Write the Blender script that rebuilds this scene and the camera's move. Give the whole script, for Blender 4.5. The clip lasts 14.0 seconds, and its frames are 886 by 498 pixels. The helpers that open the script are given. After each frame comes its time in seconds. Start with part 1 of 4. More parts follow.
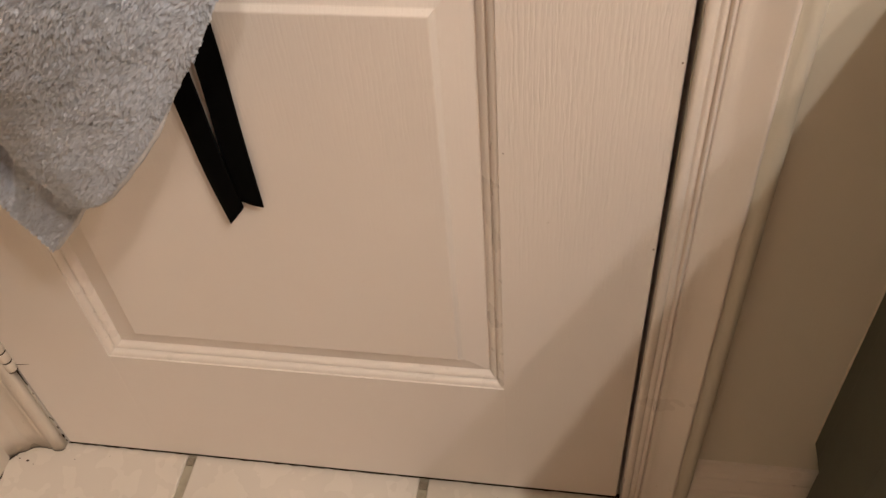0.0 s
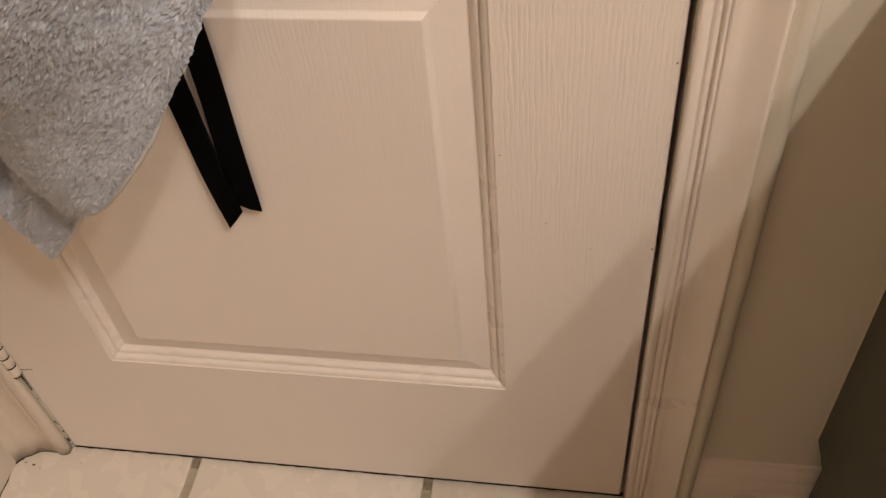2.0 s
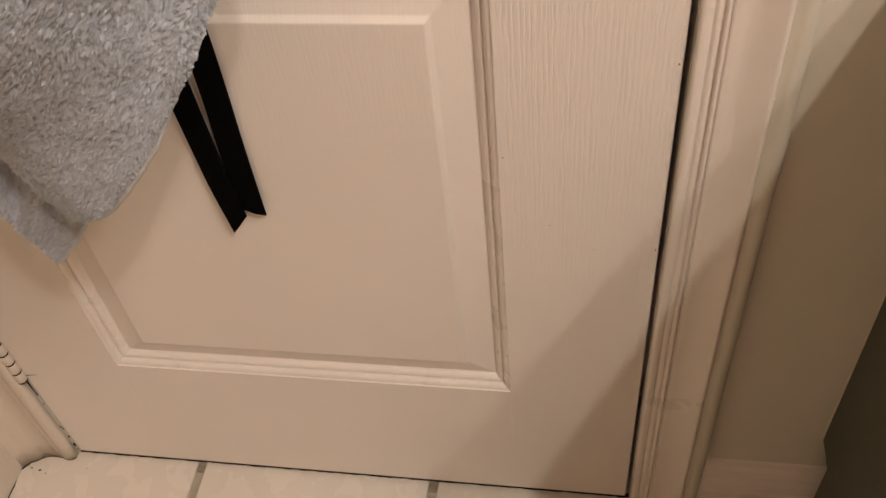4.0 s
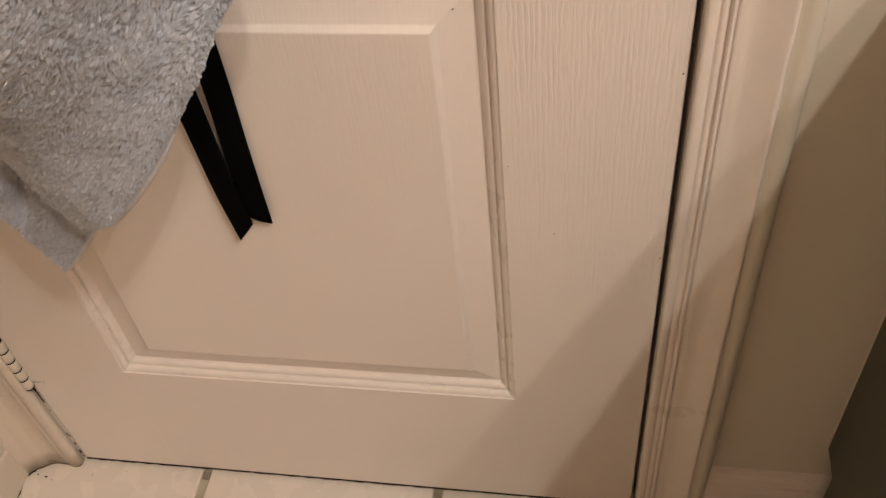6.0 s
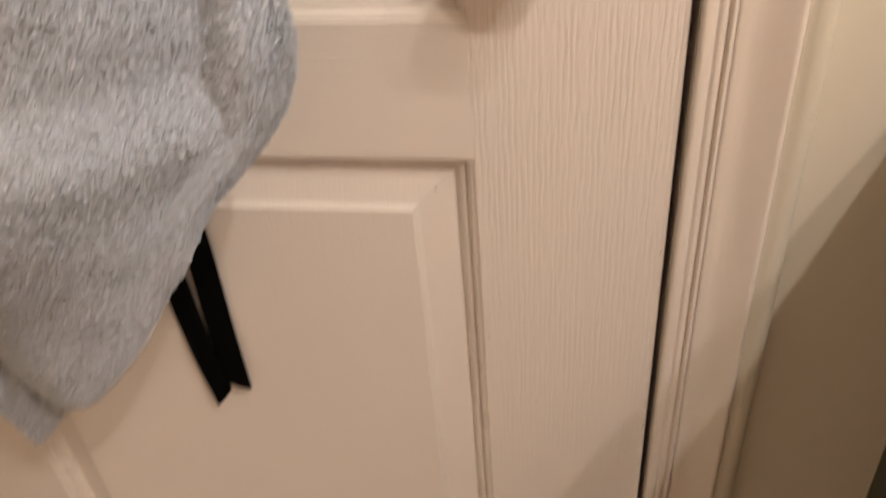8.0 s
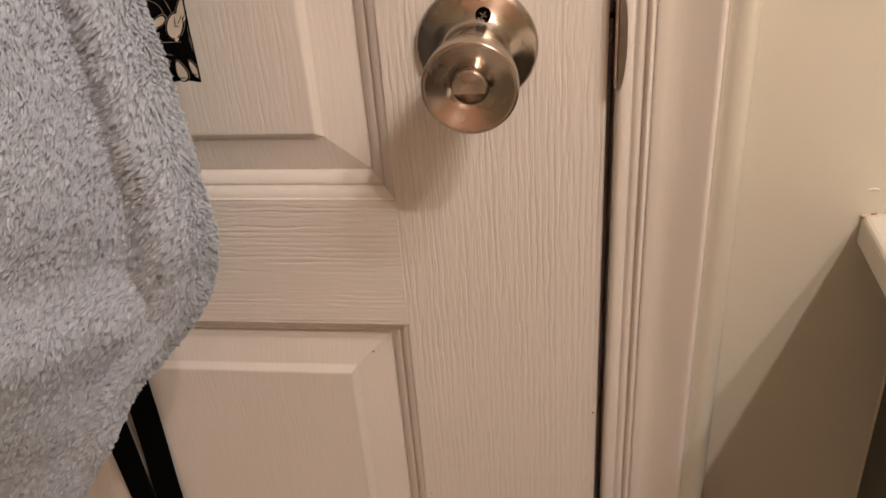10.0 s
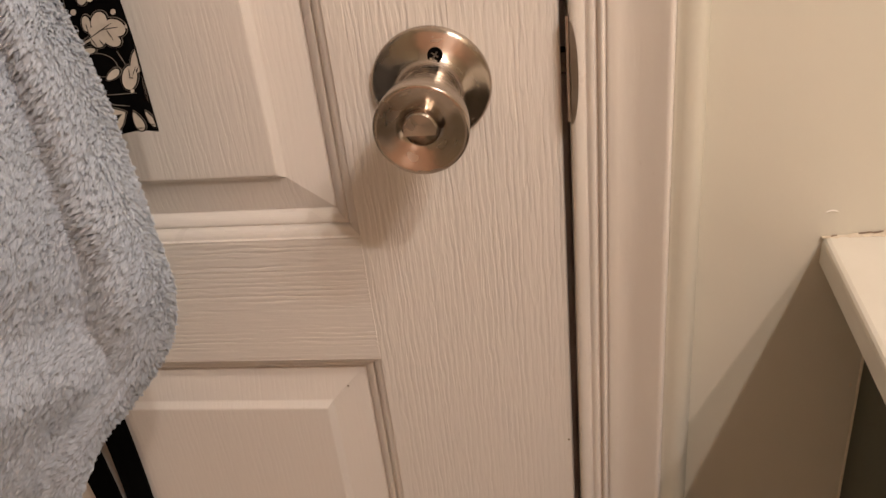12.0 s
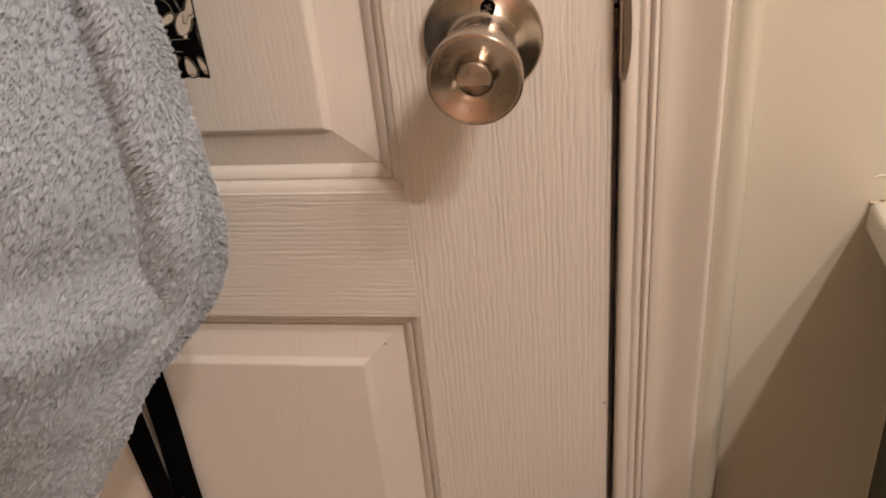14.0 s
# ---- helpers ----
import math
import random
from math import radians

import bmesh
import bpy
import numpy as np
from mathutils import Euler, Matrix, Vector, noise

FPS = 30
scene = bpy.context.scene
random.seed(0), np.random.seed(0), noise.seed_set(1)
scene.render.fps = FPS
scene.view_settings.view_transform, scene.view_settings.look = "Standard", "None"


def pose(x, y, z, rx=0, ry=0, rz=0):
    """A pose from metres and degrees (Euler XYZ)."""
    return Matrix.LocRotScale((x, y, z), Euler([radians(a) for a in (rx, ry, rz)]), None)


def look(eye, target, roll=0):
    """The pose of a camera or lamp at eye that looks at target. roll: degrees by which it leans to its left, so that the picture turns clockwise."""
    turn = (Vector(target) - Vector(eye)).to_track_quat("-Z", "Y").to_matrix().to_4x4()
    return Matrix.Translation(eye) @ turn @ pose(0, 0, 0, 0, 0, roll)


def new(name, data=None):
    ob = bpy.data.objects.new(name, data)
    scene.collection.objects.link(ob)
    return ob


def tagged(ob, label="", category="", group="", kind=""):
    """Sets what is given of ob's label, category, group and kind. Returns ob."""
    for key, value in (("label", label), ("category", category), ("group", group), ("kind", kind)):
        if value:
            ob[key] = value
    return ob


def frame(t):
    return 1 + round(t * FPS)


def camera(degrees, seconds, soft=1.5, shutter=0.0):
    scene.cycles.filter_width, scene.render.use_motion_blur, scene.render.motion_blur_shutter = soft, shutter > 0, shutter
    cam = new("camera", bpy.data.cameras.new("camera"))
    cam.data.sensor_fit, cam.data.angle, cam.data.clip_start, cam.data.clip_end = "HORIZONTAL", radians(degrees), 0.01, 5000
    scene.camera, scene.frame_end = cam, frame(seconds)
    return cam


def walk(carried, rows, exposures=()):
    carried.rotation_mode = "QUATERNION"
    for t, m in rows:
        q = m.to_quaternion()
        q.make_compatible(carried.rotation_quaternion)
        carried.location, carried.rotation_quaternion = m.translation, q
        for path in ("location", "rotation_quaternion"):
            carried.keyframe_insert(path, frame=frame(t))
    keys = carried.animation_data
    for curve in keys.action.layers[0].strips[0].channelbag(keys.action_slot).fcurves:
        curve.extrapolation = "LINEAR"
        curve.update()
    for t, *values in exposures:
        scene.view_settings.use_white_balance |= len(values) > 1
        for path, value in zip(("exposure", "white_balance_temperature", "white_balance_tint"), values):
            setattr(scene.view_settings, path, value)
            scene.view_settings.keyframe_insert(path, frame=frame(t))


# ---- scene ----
cam = camera(52.0, 14.0, shutter=0.5)
PATH = [
    (0, (0.064, -0.535, 1.034), (-0.2209, 0.784, -0.4414), -5.4),
    (0.5, (0.064, -0.532, 1.035), (-0.222, 0.781, -0.447), -5.7),
    (1, (0.066, -0.533, 1.034), (-0.225, 0.781, -0.445), -6.0),
    (1.5, (0.068, -0.533, 1.036), (-0.226, 0.781, -0.444), -6.2),
    (2, (0.071, -0.531, 1.037), (-0.2286, 0.78, -0.4418), -6.6),
    (2.5, (0.07, -0.53, 1.037), (-0.23, 0.78, -0.444), -7.1),
    (3, (0.07, -0.531, 1.037), (-0.232, 0.78, -0.442), -7.2),
    (5.5, (0.071, -0.534, 1.041), (-0.244, 0.789, -0.425), -7.3),
    (6, (0.071, -0.535, 1.041), (-0.247, 0.792, -0.421), -7.4),
    (6.5, (0.072, -0.538, 1.042), (-0.247, 0.798, -0.412), -7.3),
    (7, (0.069, -0.536, 1.048), (-0.248, 0.805, -0.4013), -7.1),
    (7.5, (0.065, -0.541, 1.049), (-0.2407, 0.832, -0.375), -6.5),
    (7.7, (0.062, -0.536, 1.053), (-0.23, 0.881, -0.328), -6.0),
    (7.9, (0.065, -0.522, 1.061), (-0.226, 0.964, -0.246), -5.4),
    (8, (0.068, -0.513, 1.068), (-0.2141, 1.01, -0.1961), -5.1),
    (8.1, (0.076, -0.511, 1.072), (-0.214, 1.06, -0.129), -4.7),
    (8.2, (0.081, -0.508, 1.077), (-0.212, 1.095, -0.07), -4.3),
    (8.3, (0.085, -0.506, 1.083), (-0.212, 1.115, -0.035), -4.0),
    (8.5, (0.087, -0.503, 1.095), (-0.1985, 1.123, -0.0324), -3.7),
    (9, (0.094, -0.505, 1.103), (-0.1776, 1.139, -0.0023), -3.4),
    (11.5, (0.127, -0.508, 1.116), (-0.1421, 1.18, 0.0796), -6.5),
    (12, (0.134, -0.5, 1.119), (-0.1377, 1.189, 0.0832), -6.6),
    (12.5, (0.142, -0.499, 1.122), (-0.129, 1.189, 0.085), -6.9),
    (13, (0.146, -0.496, 1.119), (-0.131, 1.19, 0.08), -7.6),
    (13.5, (0.133, -0.502, 1.111), (-0.16, 1.176, 0.064), -7.5),
    (14, (0.115, -0.512, 1.106), (-0.1878, 1.155, 0.0437), -5.8),
]
walk(cam, [(t, look(eye, target, roll)) for t, eye, target, roll in PATH],
     exposures=[(0.0, 0.31, 6330, 7.5), (7.3, 0.31, 6330, 7.5), (7.8, 0.28, 6330, 8), (8.1, 0.23, 6330, 8), (8.5, -0.02, 6340, 9), (9.0, -0.08, 6350, 10), (14.0, -0.08, 6350, 10)])

# ---- light: a vanity fixture over the counter, out of view; its back row is added ----
world = bpy.data.worlds.new("world")
scene.world = world
world.use_nodes = True
world.node_tree.nodes["Background"].inputs[0].default_value = (0.9, 0.8, 0.7, 1)
world.node_tree.nodes["Background"].inputs[1].default_value = 0.004
# the added back row stands in for the front bulbs' image in a mirror
LAMP_Z, LAMP_FRONT, LAMP_IMAGE = 2.23, 0.76, 0.99
FRONT_COLOUR, IMAGE_COLOUR = (1.0, 0.855, 0.725), (1.0, 0.80, 0.705)
FRONT_POWER, IMAGE_POWER = 22.5, 16.8
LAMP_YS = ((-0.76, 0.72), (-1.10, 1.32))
for row_x, power, colour in ((LAMP_FRONT, FRONT_POWER, FRONT_COLOUR), (LAMP_IMAGE, IMAGE_POWER, IMAGE_COLOUR)):
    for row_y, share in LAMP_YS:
        lamp = bpy.data.lights.new("bulb_and_image_light", "POINT")
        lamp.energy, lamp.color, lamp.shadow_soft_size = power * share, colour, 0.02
        new("bulb_and_image_light", lamp).location = (row_x, row_y, LAMP_Z)


# ---- materials ----
class Nodes:
    """A node material with a Principled surface and short calls to add to it."""

    def __init__(self, name, colour, rough=0.5, metal=0.0):
        self.mat = bpy.data.materials.new(name)
        self.mat.use_nodes = True
        self.tree = self.mat.node_tree
        self.bsdf = self.tree.nodes["Principled BSDF"]
        self.bsdf.inputs["Base Color"].default_value = (*colour, 1)
        self.bsdf.inputs["Roughness"].default_value = rough
        self.bsdf.inputs["Metallic"].default_value = metal
        self.coord = self.add("ShaderNodeTexCoord").outputs["Object"]
        self.height = None

    def add(self, kind, **settings):
        node = self.tree.nodes.new(kind)
        for key, value in settings.items():
            if key in node.inputs:
                node.inputs[key].default_value = value
        return node

    def join(self, a, b):
        self.tree.links.new(a, b)

    def noise(self, scale, stretch=(1, 1, 1), detail=2.0, distortion=0.0, offset=(0, 0, 0)):
        m = self.add("ShaderNodeMapping")
        m.inputs["Scale"].default_value = stretch
        m.inputs["Location"].default_value = offset
        self.join(self.coord, m.inputs["Vector"])
        n = self.add("ShaderNodeTexNoise", Scale=scale, Detail=detail, Distortion=distortion)
        self.join(m.outputs["Vector"], n.inputs["Vector"])
        return n.outputs["Fac"]

    def lines(self, along, waver):
        """Fine parallel lines about 4 mm apart that waver slowly along one axis."""
        m = self.add("ShaderNodeMapping")
        m.inputs["Scale"].default_value = (1, 1, 0.16) if along == "Z" else (0.17, 1, 1)
        self.join(self.coord, m.inputs["Vector"])
        w = self.add("ShaderNodeTexWave", Scale=80.0, Distortion=waver, Detail=3.0)
        w.inputs["Detail Scale"].default_value = 2.6
        w.bands_direction = "X" if along == "Z" else "Z"
        self.join(m.outputs["Vector"], w.inputs["Vector"])
        return w.outputs["Fac"]

    def ramp(self, value, low, high, a=0.0, b=1.0):
        r = self.add("ShaderNodeMapRange")
        r.inputs["From Min"].default_value, r.inputs["From Max"].default_value = low, high
        r.inputs["To Min"].default_value, r.inputs["To Max"].default_value = a, b
        self.join(value, r.inputs["Value"])
        return r.outputs["Result"]

    def times(self, a, b):
        m = self.add("ShaderNodeMath")
        m.operation = "MULTIPLY"
        self.join(a, m.inputs[0])
        if isinstance(b, float):
            m.inputs[1].default_value = b
        else:
            self.join(b, m.inputs[1])
        return m.outputs[0]

    def tint(self, factor, other):
        """Mixes another colour over the base by a factor."""
        mix = self.add("ShaderNodeMix")
        mix.data_type = "RGBA"
        links = self.bsdf.inputs["Base Color"].links
        if links:
            self.join(links[0].from_socket, mix.inputs[6])
        else:
            mix.inputs[6].default_value = self.bsdf.inputs["Base Color"].default_value
        mix.inputs[7].default_value = (*other, 1)
        self.join(factor, mix.inputs[0])
        self.join(mix.outputs[2], self.bsdf.inputs["Base Color"])

    def bump(self, value, distance, strength=1.0):
        b = self.add("ShaderNodeBump", Strength=strength, Distance=distance)
        self.join(value, b.inputs["Height"])
        if self.height is not None:
            self.join(self.height, b.inputs["Normal"])
        self.height = b.outputs["Normal"]
        self.join(self.height, self.bsdf.inputs["Normal"])

    def gloss(self, value):
        self.join(value, self.bsdf.inputs["Roughness"])


DOOR_PAINT = (0.80, 0.765, 0.725)


def door_paint(name, along, stretch, relief, waver):
    """White gloss paint over an embossed wood grain that runs along one axis."""
    n = Nodes(name, DOOR_PAINT, 0.42)
    # broken strokes: wavering lines cut into dashes, and finer pores between them
    lines = n.ramp(n.lines(along, waver), 0.45, 0.95)
    dashes = n.ramp(n.noise(1.0, tuple(q * 0.32 for q in stretch), 2.0, 0.4), 0.40, 0.58, 0.15, 1.0)
    # thicker paint fills the grain towards the kick area
    place = n.add("ShaderNodeSeparateXYZ")
    n.join(n.coord, place.inputs[0])
    filled = n.ramp(place.outputs["Z"], 0.30, 0.84, 0.14, 1.0)
    n.bump(n.times(n.times(n.times(lines, dashes), filled), -1.0), relief)
    pores = n.ramp(n.noise(1.0, stretch, 2.5, 0.5, (3, 1, 7)), 0.36, 0.62)
    n.bump(n.times(pores, filled), relief * 0.85)
    n.bump(n.noise(60.0, (1, 1, 1), 2.0), 0.0004, 0.35)
    n.tint(n.ramp(n.noise(5.0, (1, 1, 1), 4.0), 0.5, 0.8, 0.0, 0.3), (0.75, 0.71, 0.66))
    n.tint(n.ramp(n.noise(330.0, (1, 1, 1), 2.0), 0.74, 0.80, 0.0, 0.4), (0.55, 0.49, 0.42))
    n.gloss(n.ramp(n.noise(14.0), 0.3, 0.7, 0.36, 0.48))
    return n.mat


GRAIN_UP = door_paint("door_paint_upright_grain", "Z", (330, 60, 38), 0.00026, 5.0)
GRAIN_FIELD = door_paint("door_paint_faint_grain", "Z", (330, 60, 45), 0.00008, 5.0)
GRAIN_ACROSS = door_paint("door_paint_level_grain", "X", (24, 60, 330), 0.00021, 4.0)


def moulding_paint():
    """The same paint on the smooth mouldings, with a little more gloss."""
    n = Nodes("door_paint_moulding", DOOR_PAINT, 0.3)
    n.bump(n.noise(120.0, (1, 1, 1), 2.0), 0.0002, 0.35)
    n.tint(n.ramp(n.noise(5.0, (1, 1, 1), 4.0), 0.5, 0.8, 0.0, 0.3), (0.75, 0.71, 0.66))
    n.gloss(n.ramp(n.noise(24.0), 0.3, 0.7, 0.24, 0.36))
    return n.mat


MOULDING = moulding_paint()


def trim_paint(name, colour, dirt):
    n = Nodes(name, colour, 0.36)
    n.bump(n.noise(1.0, (90, 90, 12), 3.0), 0.0008, 0.6)
    n.bump(n.noise(420.0, (1, 1, 1), 2.0), 0.0001, 0.5)
    n.tint(n.ramp(n.noise(7.0, (1, 1, 1), 4.0), 0.48, 0.8, 0.0, 0.3), (0.73, 0.68, 0.61))
    n.tint(n.ramp(n.noise(190.0, (1, 1, 0.5), 3.0), 0.70, 0.76, 0.0, dirt), (0.30, 0.23, 0.16))
    n.bump(n.ramp(n.noise(95.0, (1, 1, 0.6), 2.0), 0.68, 0.80), 0.0004, 0.25)
    n.gloss(n.ramp(n.noise(20.0), 0.3, 0.7, 0.26, 0.44))
    return n.mat


TRIM = trim_paint("trim_paint", (0.80, 0.76, 0.712), 0.12)
TRIM_OLD = trim_paint("old_trim_paint", (0.66, 0.61, 0.535), 0.5)


def wall_paint():
    n = Nodes("wall_paint", (0.665, 0.645, 0.562), 0.55)
    n.bump(n.noise(170.0, (1, 1, 1), 3.0), 0.0005, 0.35)
    n.bump(n.noise(16.0, (1, 1, 1), 2.0), 0.003, 0.25)
    n.tint(n.ramp(n.noise(6.0, (1, 1, 1), 4.0), 0.45, 0.8, 0.0, 0.5), (0.628, 0.60, 0.505))
    n.gloss(n.ramp(n.noise(30.0), 0.3, 0.7, 0.45, 0.62))
    return n.mat


WALL = wall_paint()


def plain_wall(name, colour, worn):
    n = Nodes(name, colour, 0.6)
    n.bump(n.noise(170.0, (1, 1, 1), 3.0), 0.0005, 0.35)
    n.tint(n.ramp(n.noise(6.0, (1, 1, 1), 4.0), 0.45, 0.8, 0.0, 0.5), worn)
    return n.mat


# unseen west wall: colour darkened to limit the light it bounces on the door
SIDE_BOUNCE = plain_wall("west_bounce_tone", (0.24, 0.215, 0.152), (0.21, 0.188, 0.132))
# unseen east wall: darker, greener tone chosen for its bounce light
EAST_BOUNCE = plain_wall("east_bounce_tone", (0.36, 0.315, 0.225), (0.32, 0.28, 0.20))
# unseen south wall: bright reddish tone acts as a reflector that warms the shadows
SOUTH_BOUNCE = plain_wall("south_bounce_tone", (0.82, 0.52, 0.38), (0.76, 0.475, 0.345))


def tile_glaze():
    n = Nodes("tile_glaze", (0.735, 0.695, 0.635), 0.22)
    n.bump(n.noise(40.0, (1, 1, 1), 2.0), 0.0006, 0.4)
    n.tint(n.ramp(n.noise(7.0, (1, 1, 1), 1.5), 0.2, 0.9, 0.0, 0.3), (0.65, 0.60, 0.53))
    n.tint(n.ramp(n.noise(210.0, (1, 1, 1), 2.0), 0.72, 0.78, 0.0, 0.5), (0.45, 0.36, 0.27))
    n.gloss(n.ramp(n.noise(26.0), 0.3, 0.7, 0.22, 0.32))
    return n.mat


def plain(name, colour, rough, second=None, scale=60.0, relief=0.0, metal=0.0):
    n = Nodes(name, colour, rough, metal)
    if second:
        n.tint(n.ramp(n.noise(scale, (1, 1, 1), 4.0), 0.4, 0.7), second)
    if relief:
        n.bump(n.noise(scale * 4, (1, 1, 1), 3.0), relief, 0.6)
    return n.mat


TILE = tile_glaze()
GROUT = plain("grout", (0.43, 0.395, 0.31), 0.85, (0.34, 0.31, 0.24), 90.0, 0.0006)
WORN_GROUT = plain("worn_grout", (0.24, 0.205, 0.155), 0.6, (0.33, 0.29, 0.23), 300.0)
# colour of real grime, also used to darken the gap under the door
GRIME_AND_GAP = plain("grime", (0.016, 0.010, 0.006), 1.0, (0.05, 0.032, 0.02), 300.0)
GRIME_AND_GAP.node_tree.nodes["Principled BSDF"].inputs["Specular IOR Level"].default_value = 0.0
COUNTER = plain("counter_laminate", (0.735, 0.71, 0.645), 0.33, (0.71, 0.68, 0.61), 30.0, 0.00006)
CABINET = plain("cabinet_paint", (0.066, 0.072, 0.048), 0.5, (0.056, 0.060, 0.040), 25.0, 0.0002)
CAULK = plain("caulk", (0.72, 0.65, 0.54), 0.7, (0.64, 0.56, 0.44), 120.0, 0.001)
DARK_METAL = plain("dark_metal", (0.10, 0.09, 0.08), 0.4, (0.2, 0.17, 0.14), 400.0, 0.0002, 1.0)
BRONZE = plain("dark_bronze", (0.05, 0.04, 0.03), 0.6, (0.035, 0.028, 0.022), 40.0)
BLACK_CLOTH = plain("black_velvet_ribbon", (0.0025, 0.0025, 0.0025), 1.0)
BLACK_CLOTH.node_tree.nodes["Principled BSDF"].inputs["Specular IOR Level"].default_value = 0.05
PRINT_BLACK = plain("black_cotton", (0.0022, 0.002, 0.002), 0.95, (0.0032, 0.003, 0.003), 200.0, 0.0002)
PRINT_BLACK.node_tree.nodes["Principled BSDF"].inputs["Specular IOR Level"].default_value = 0.05
PRINT_WHITE = plain("cream_print", (0.62, 0.555, 0.48), 0.8, (0.53, 0.47, 0.40), 160.0)
PRINT_LINE = plain("pale_print_line", (0.27, 0.235, 0.20), 0.85, (0.22, 0.19, 0.16), 160.0)
NICK = plain("worn_paint", (0.20, 0.14, 0.095), 0.7)
CHIP = plain("bare_paint_chip", (0.86, 0.83, 0.78), 0.6)
CEILING_PAINT = plain("ceiling_paint", (0.60, 0.57, 0.52), 0.8, (0.56, 0.53, 0.48), 5.0, 0.0004)
GLASS_WHITE = plain("opal_glass", (0.85, 0.82, 0.78), 0.3)


def brushed_nickel():
    n = Nodes("brushed_nickel", (0.50, 0.435, 0.375), 0.24, 1.0)
    n.bsdf.inputs["Anisotropic"].default_value = 0.8
    n.bsdf.inputs["Anisotropic Rotation"].default_value = 0.25
    t = n.add("ShaderNodeTangent")
    t.direction_type, t.axis = "RADIAL", "Y"
    n.join(t.outputs["Tangent"], n.bsdf.inputs["Tangent"])
    n.gloss(n.ramp(n.noise(60.0, (1, 6, 1), 3.0), 0.3, 0.7, 0.18, 0.30))
    n.tint(n.ramp(n.noise(45.0, (1, 1, 1), 3.0), 0.5, 0.8, 0.0, 0.3), (0.44, 0.365, 0.305))
    return n.mat


NICKEL = brushed_nickel()
PLATE = plain("strike_metal", (0.60, 0.53, 0.48), 0.35, (0.48, 0.41, 0.36), 80.0, 0.0, 1.0)


def pile_cloth(name, dark, light, islands):
    """Blue-grey plush; strands differ one from another."""
    n = Nodes(name, dark, 0.9)
    n.bsdf.inputs["Sheen Weight"].default_value = 0.35
    n.bsdf.inputs["Sheen Roughness"].default_value = 0.5
    if islands:
        g = n.add("ShaderNodeNewGeometry")
        n.tint(n.ramp(g.outputs["Random Per Island"], 0.0, 1.0), light)
    n.tint(n.ramp(n.noise(38.0, (1, 1, 1), 3.0), 0.42, 0.68, 0.0, 0.3), light)
    return n.mat


TOWEL_BASE = pile_cloth("towel_backing", (0.40, 0.445, 0.515), (0.47, 0.515, 0.59), False)
TOWEL_PILE = pile_cloth("towel_pile", (0.455, 0.522, 0.615), (0.56, 0.628, 0.735), True)
TOWEL_HEM = plain("towel_hem", (0.62, 0.65, 0.69), 0.9, (0.55, 0.585, 0.63), 300.0, 0.0006)


# ---- mesh helpers ----
def part(name, bm, material, parent=None, label=""):
    """Links a bmesh as one mesh object, under a thing or a part."""
    mesh = bpy.data.meshes.new(name)
    bmesh.ops.recalc_face_normals(bm, faces=bm.faces)
    bm.to_mesh(mesh)
    bm.free()
    mesh.materials.append(material)
    ob = new(name, mesh)
    ob.parent = parent
    return tagged(ob, label)


def thing(name, label, category, place=(0, 0, 0), kind="", group=""):
    ob = new(name)
    ob.location = place
    ob.empty_display_size = 0.05
    return tagged(ob, label, category, group, kind)


def smooth(ob, on=True):
    for f in ob.data.polygons:
        f.use_smooth = on
    return ob


def box(bm, x0, x1, y0, y1, z0, z1, bevel=0.0, segments=2):
    made = bmesh.ops.create_cube(bm, size=1.0)["verts"]
    for v in made:
        v.co = Vector(((x0 + x1) / 2 + v.co.x * (x1 - x0), (y0 + y1) / 2 + v.co.y * (y1 - y0), (z0 + z1) / 2 + v.co.z * (z1 - z0)))
    if bevel:
        edges = list({e for v in made for e in v.link_edges})
        bmesh.ops.bevel(bm, geom=edges, offset=bevel, segments=segments, affect="EDGES", profile=0.5)
    return bm


def block(x0, x1, y0, y1, z0, z1, bevel=0.0, segments=2):
    return box(bmesh.new(), x0, x1, y0, y1, z0, z1, bevel, segments)


def extrude_profile(bm, outline, along, start, end, cuts=1):
    """A closed outline of (a, b) swept along z, y or x; returns the bmesh. along: 'z' takes (x, y), 'x' takes (y, z), 'y' takes (x, z)."""
    rings = []
    for i in range(cuts + 1):
        s = start + (end - start) * i / cuts
        place = {"z": lambda a, b: (a, b, s), "x": lambda a, b: (s, a, b), "y": lambda a, b: (a, s, b)}[along]
        rings.append([bm.verts.new(place(a, b)) for a, b in outline])
    n = len(outline)
    for low, high in zip(rings, rings[1:]):
        for i in range(n):
            bm.faces.new((low[i], low[(i + 1) % n], high[(i + 1) % n], high[i]))
    bm.faces.new(rings[0])
    bm.faces.new(rings[-1][::-1])
    return bm


def lathe(bm, profile, centre, steps=64):
    """Turns (radius, y) about the axis through centre along y."""
    rings = []
    for r, y in profile:
        if r == 0:
            rings.append([bm.verts.new((centre[0], centre[1] + y, centre[2]))])
        else:
            rings.append([bm.verts.new((centre[0] + r * math.cos(2 * math.pi * k / steps), centre[1] + y, centre[2] + r * math.sin(2 * math.pi * k / steps))) for k in range(steps)])
    for a, b in zip(rings, rings[1:]):
        for k in range(steps):
            j = (k + 1) % steps
            if len(a) == 1:
                bm.faces.new((a[0], b[k], b[j]))
            elif len(b) == 1:
                bm.faces.new((a[k], a[j], b[0]))
            else:
                bm.faces.new((a[k], a[j], b[j], b[k]))
    return bm


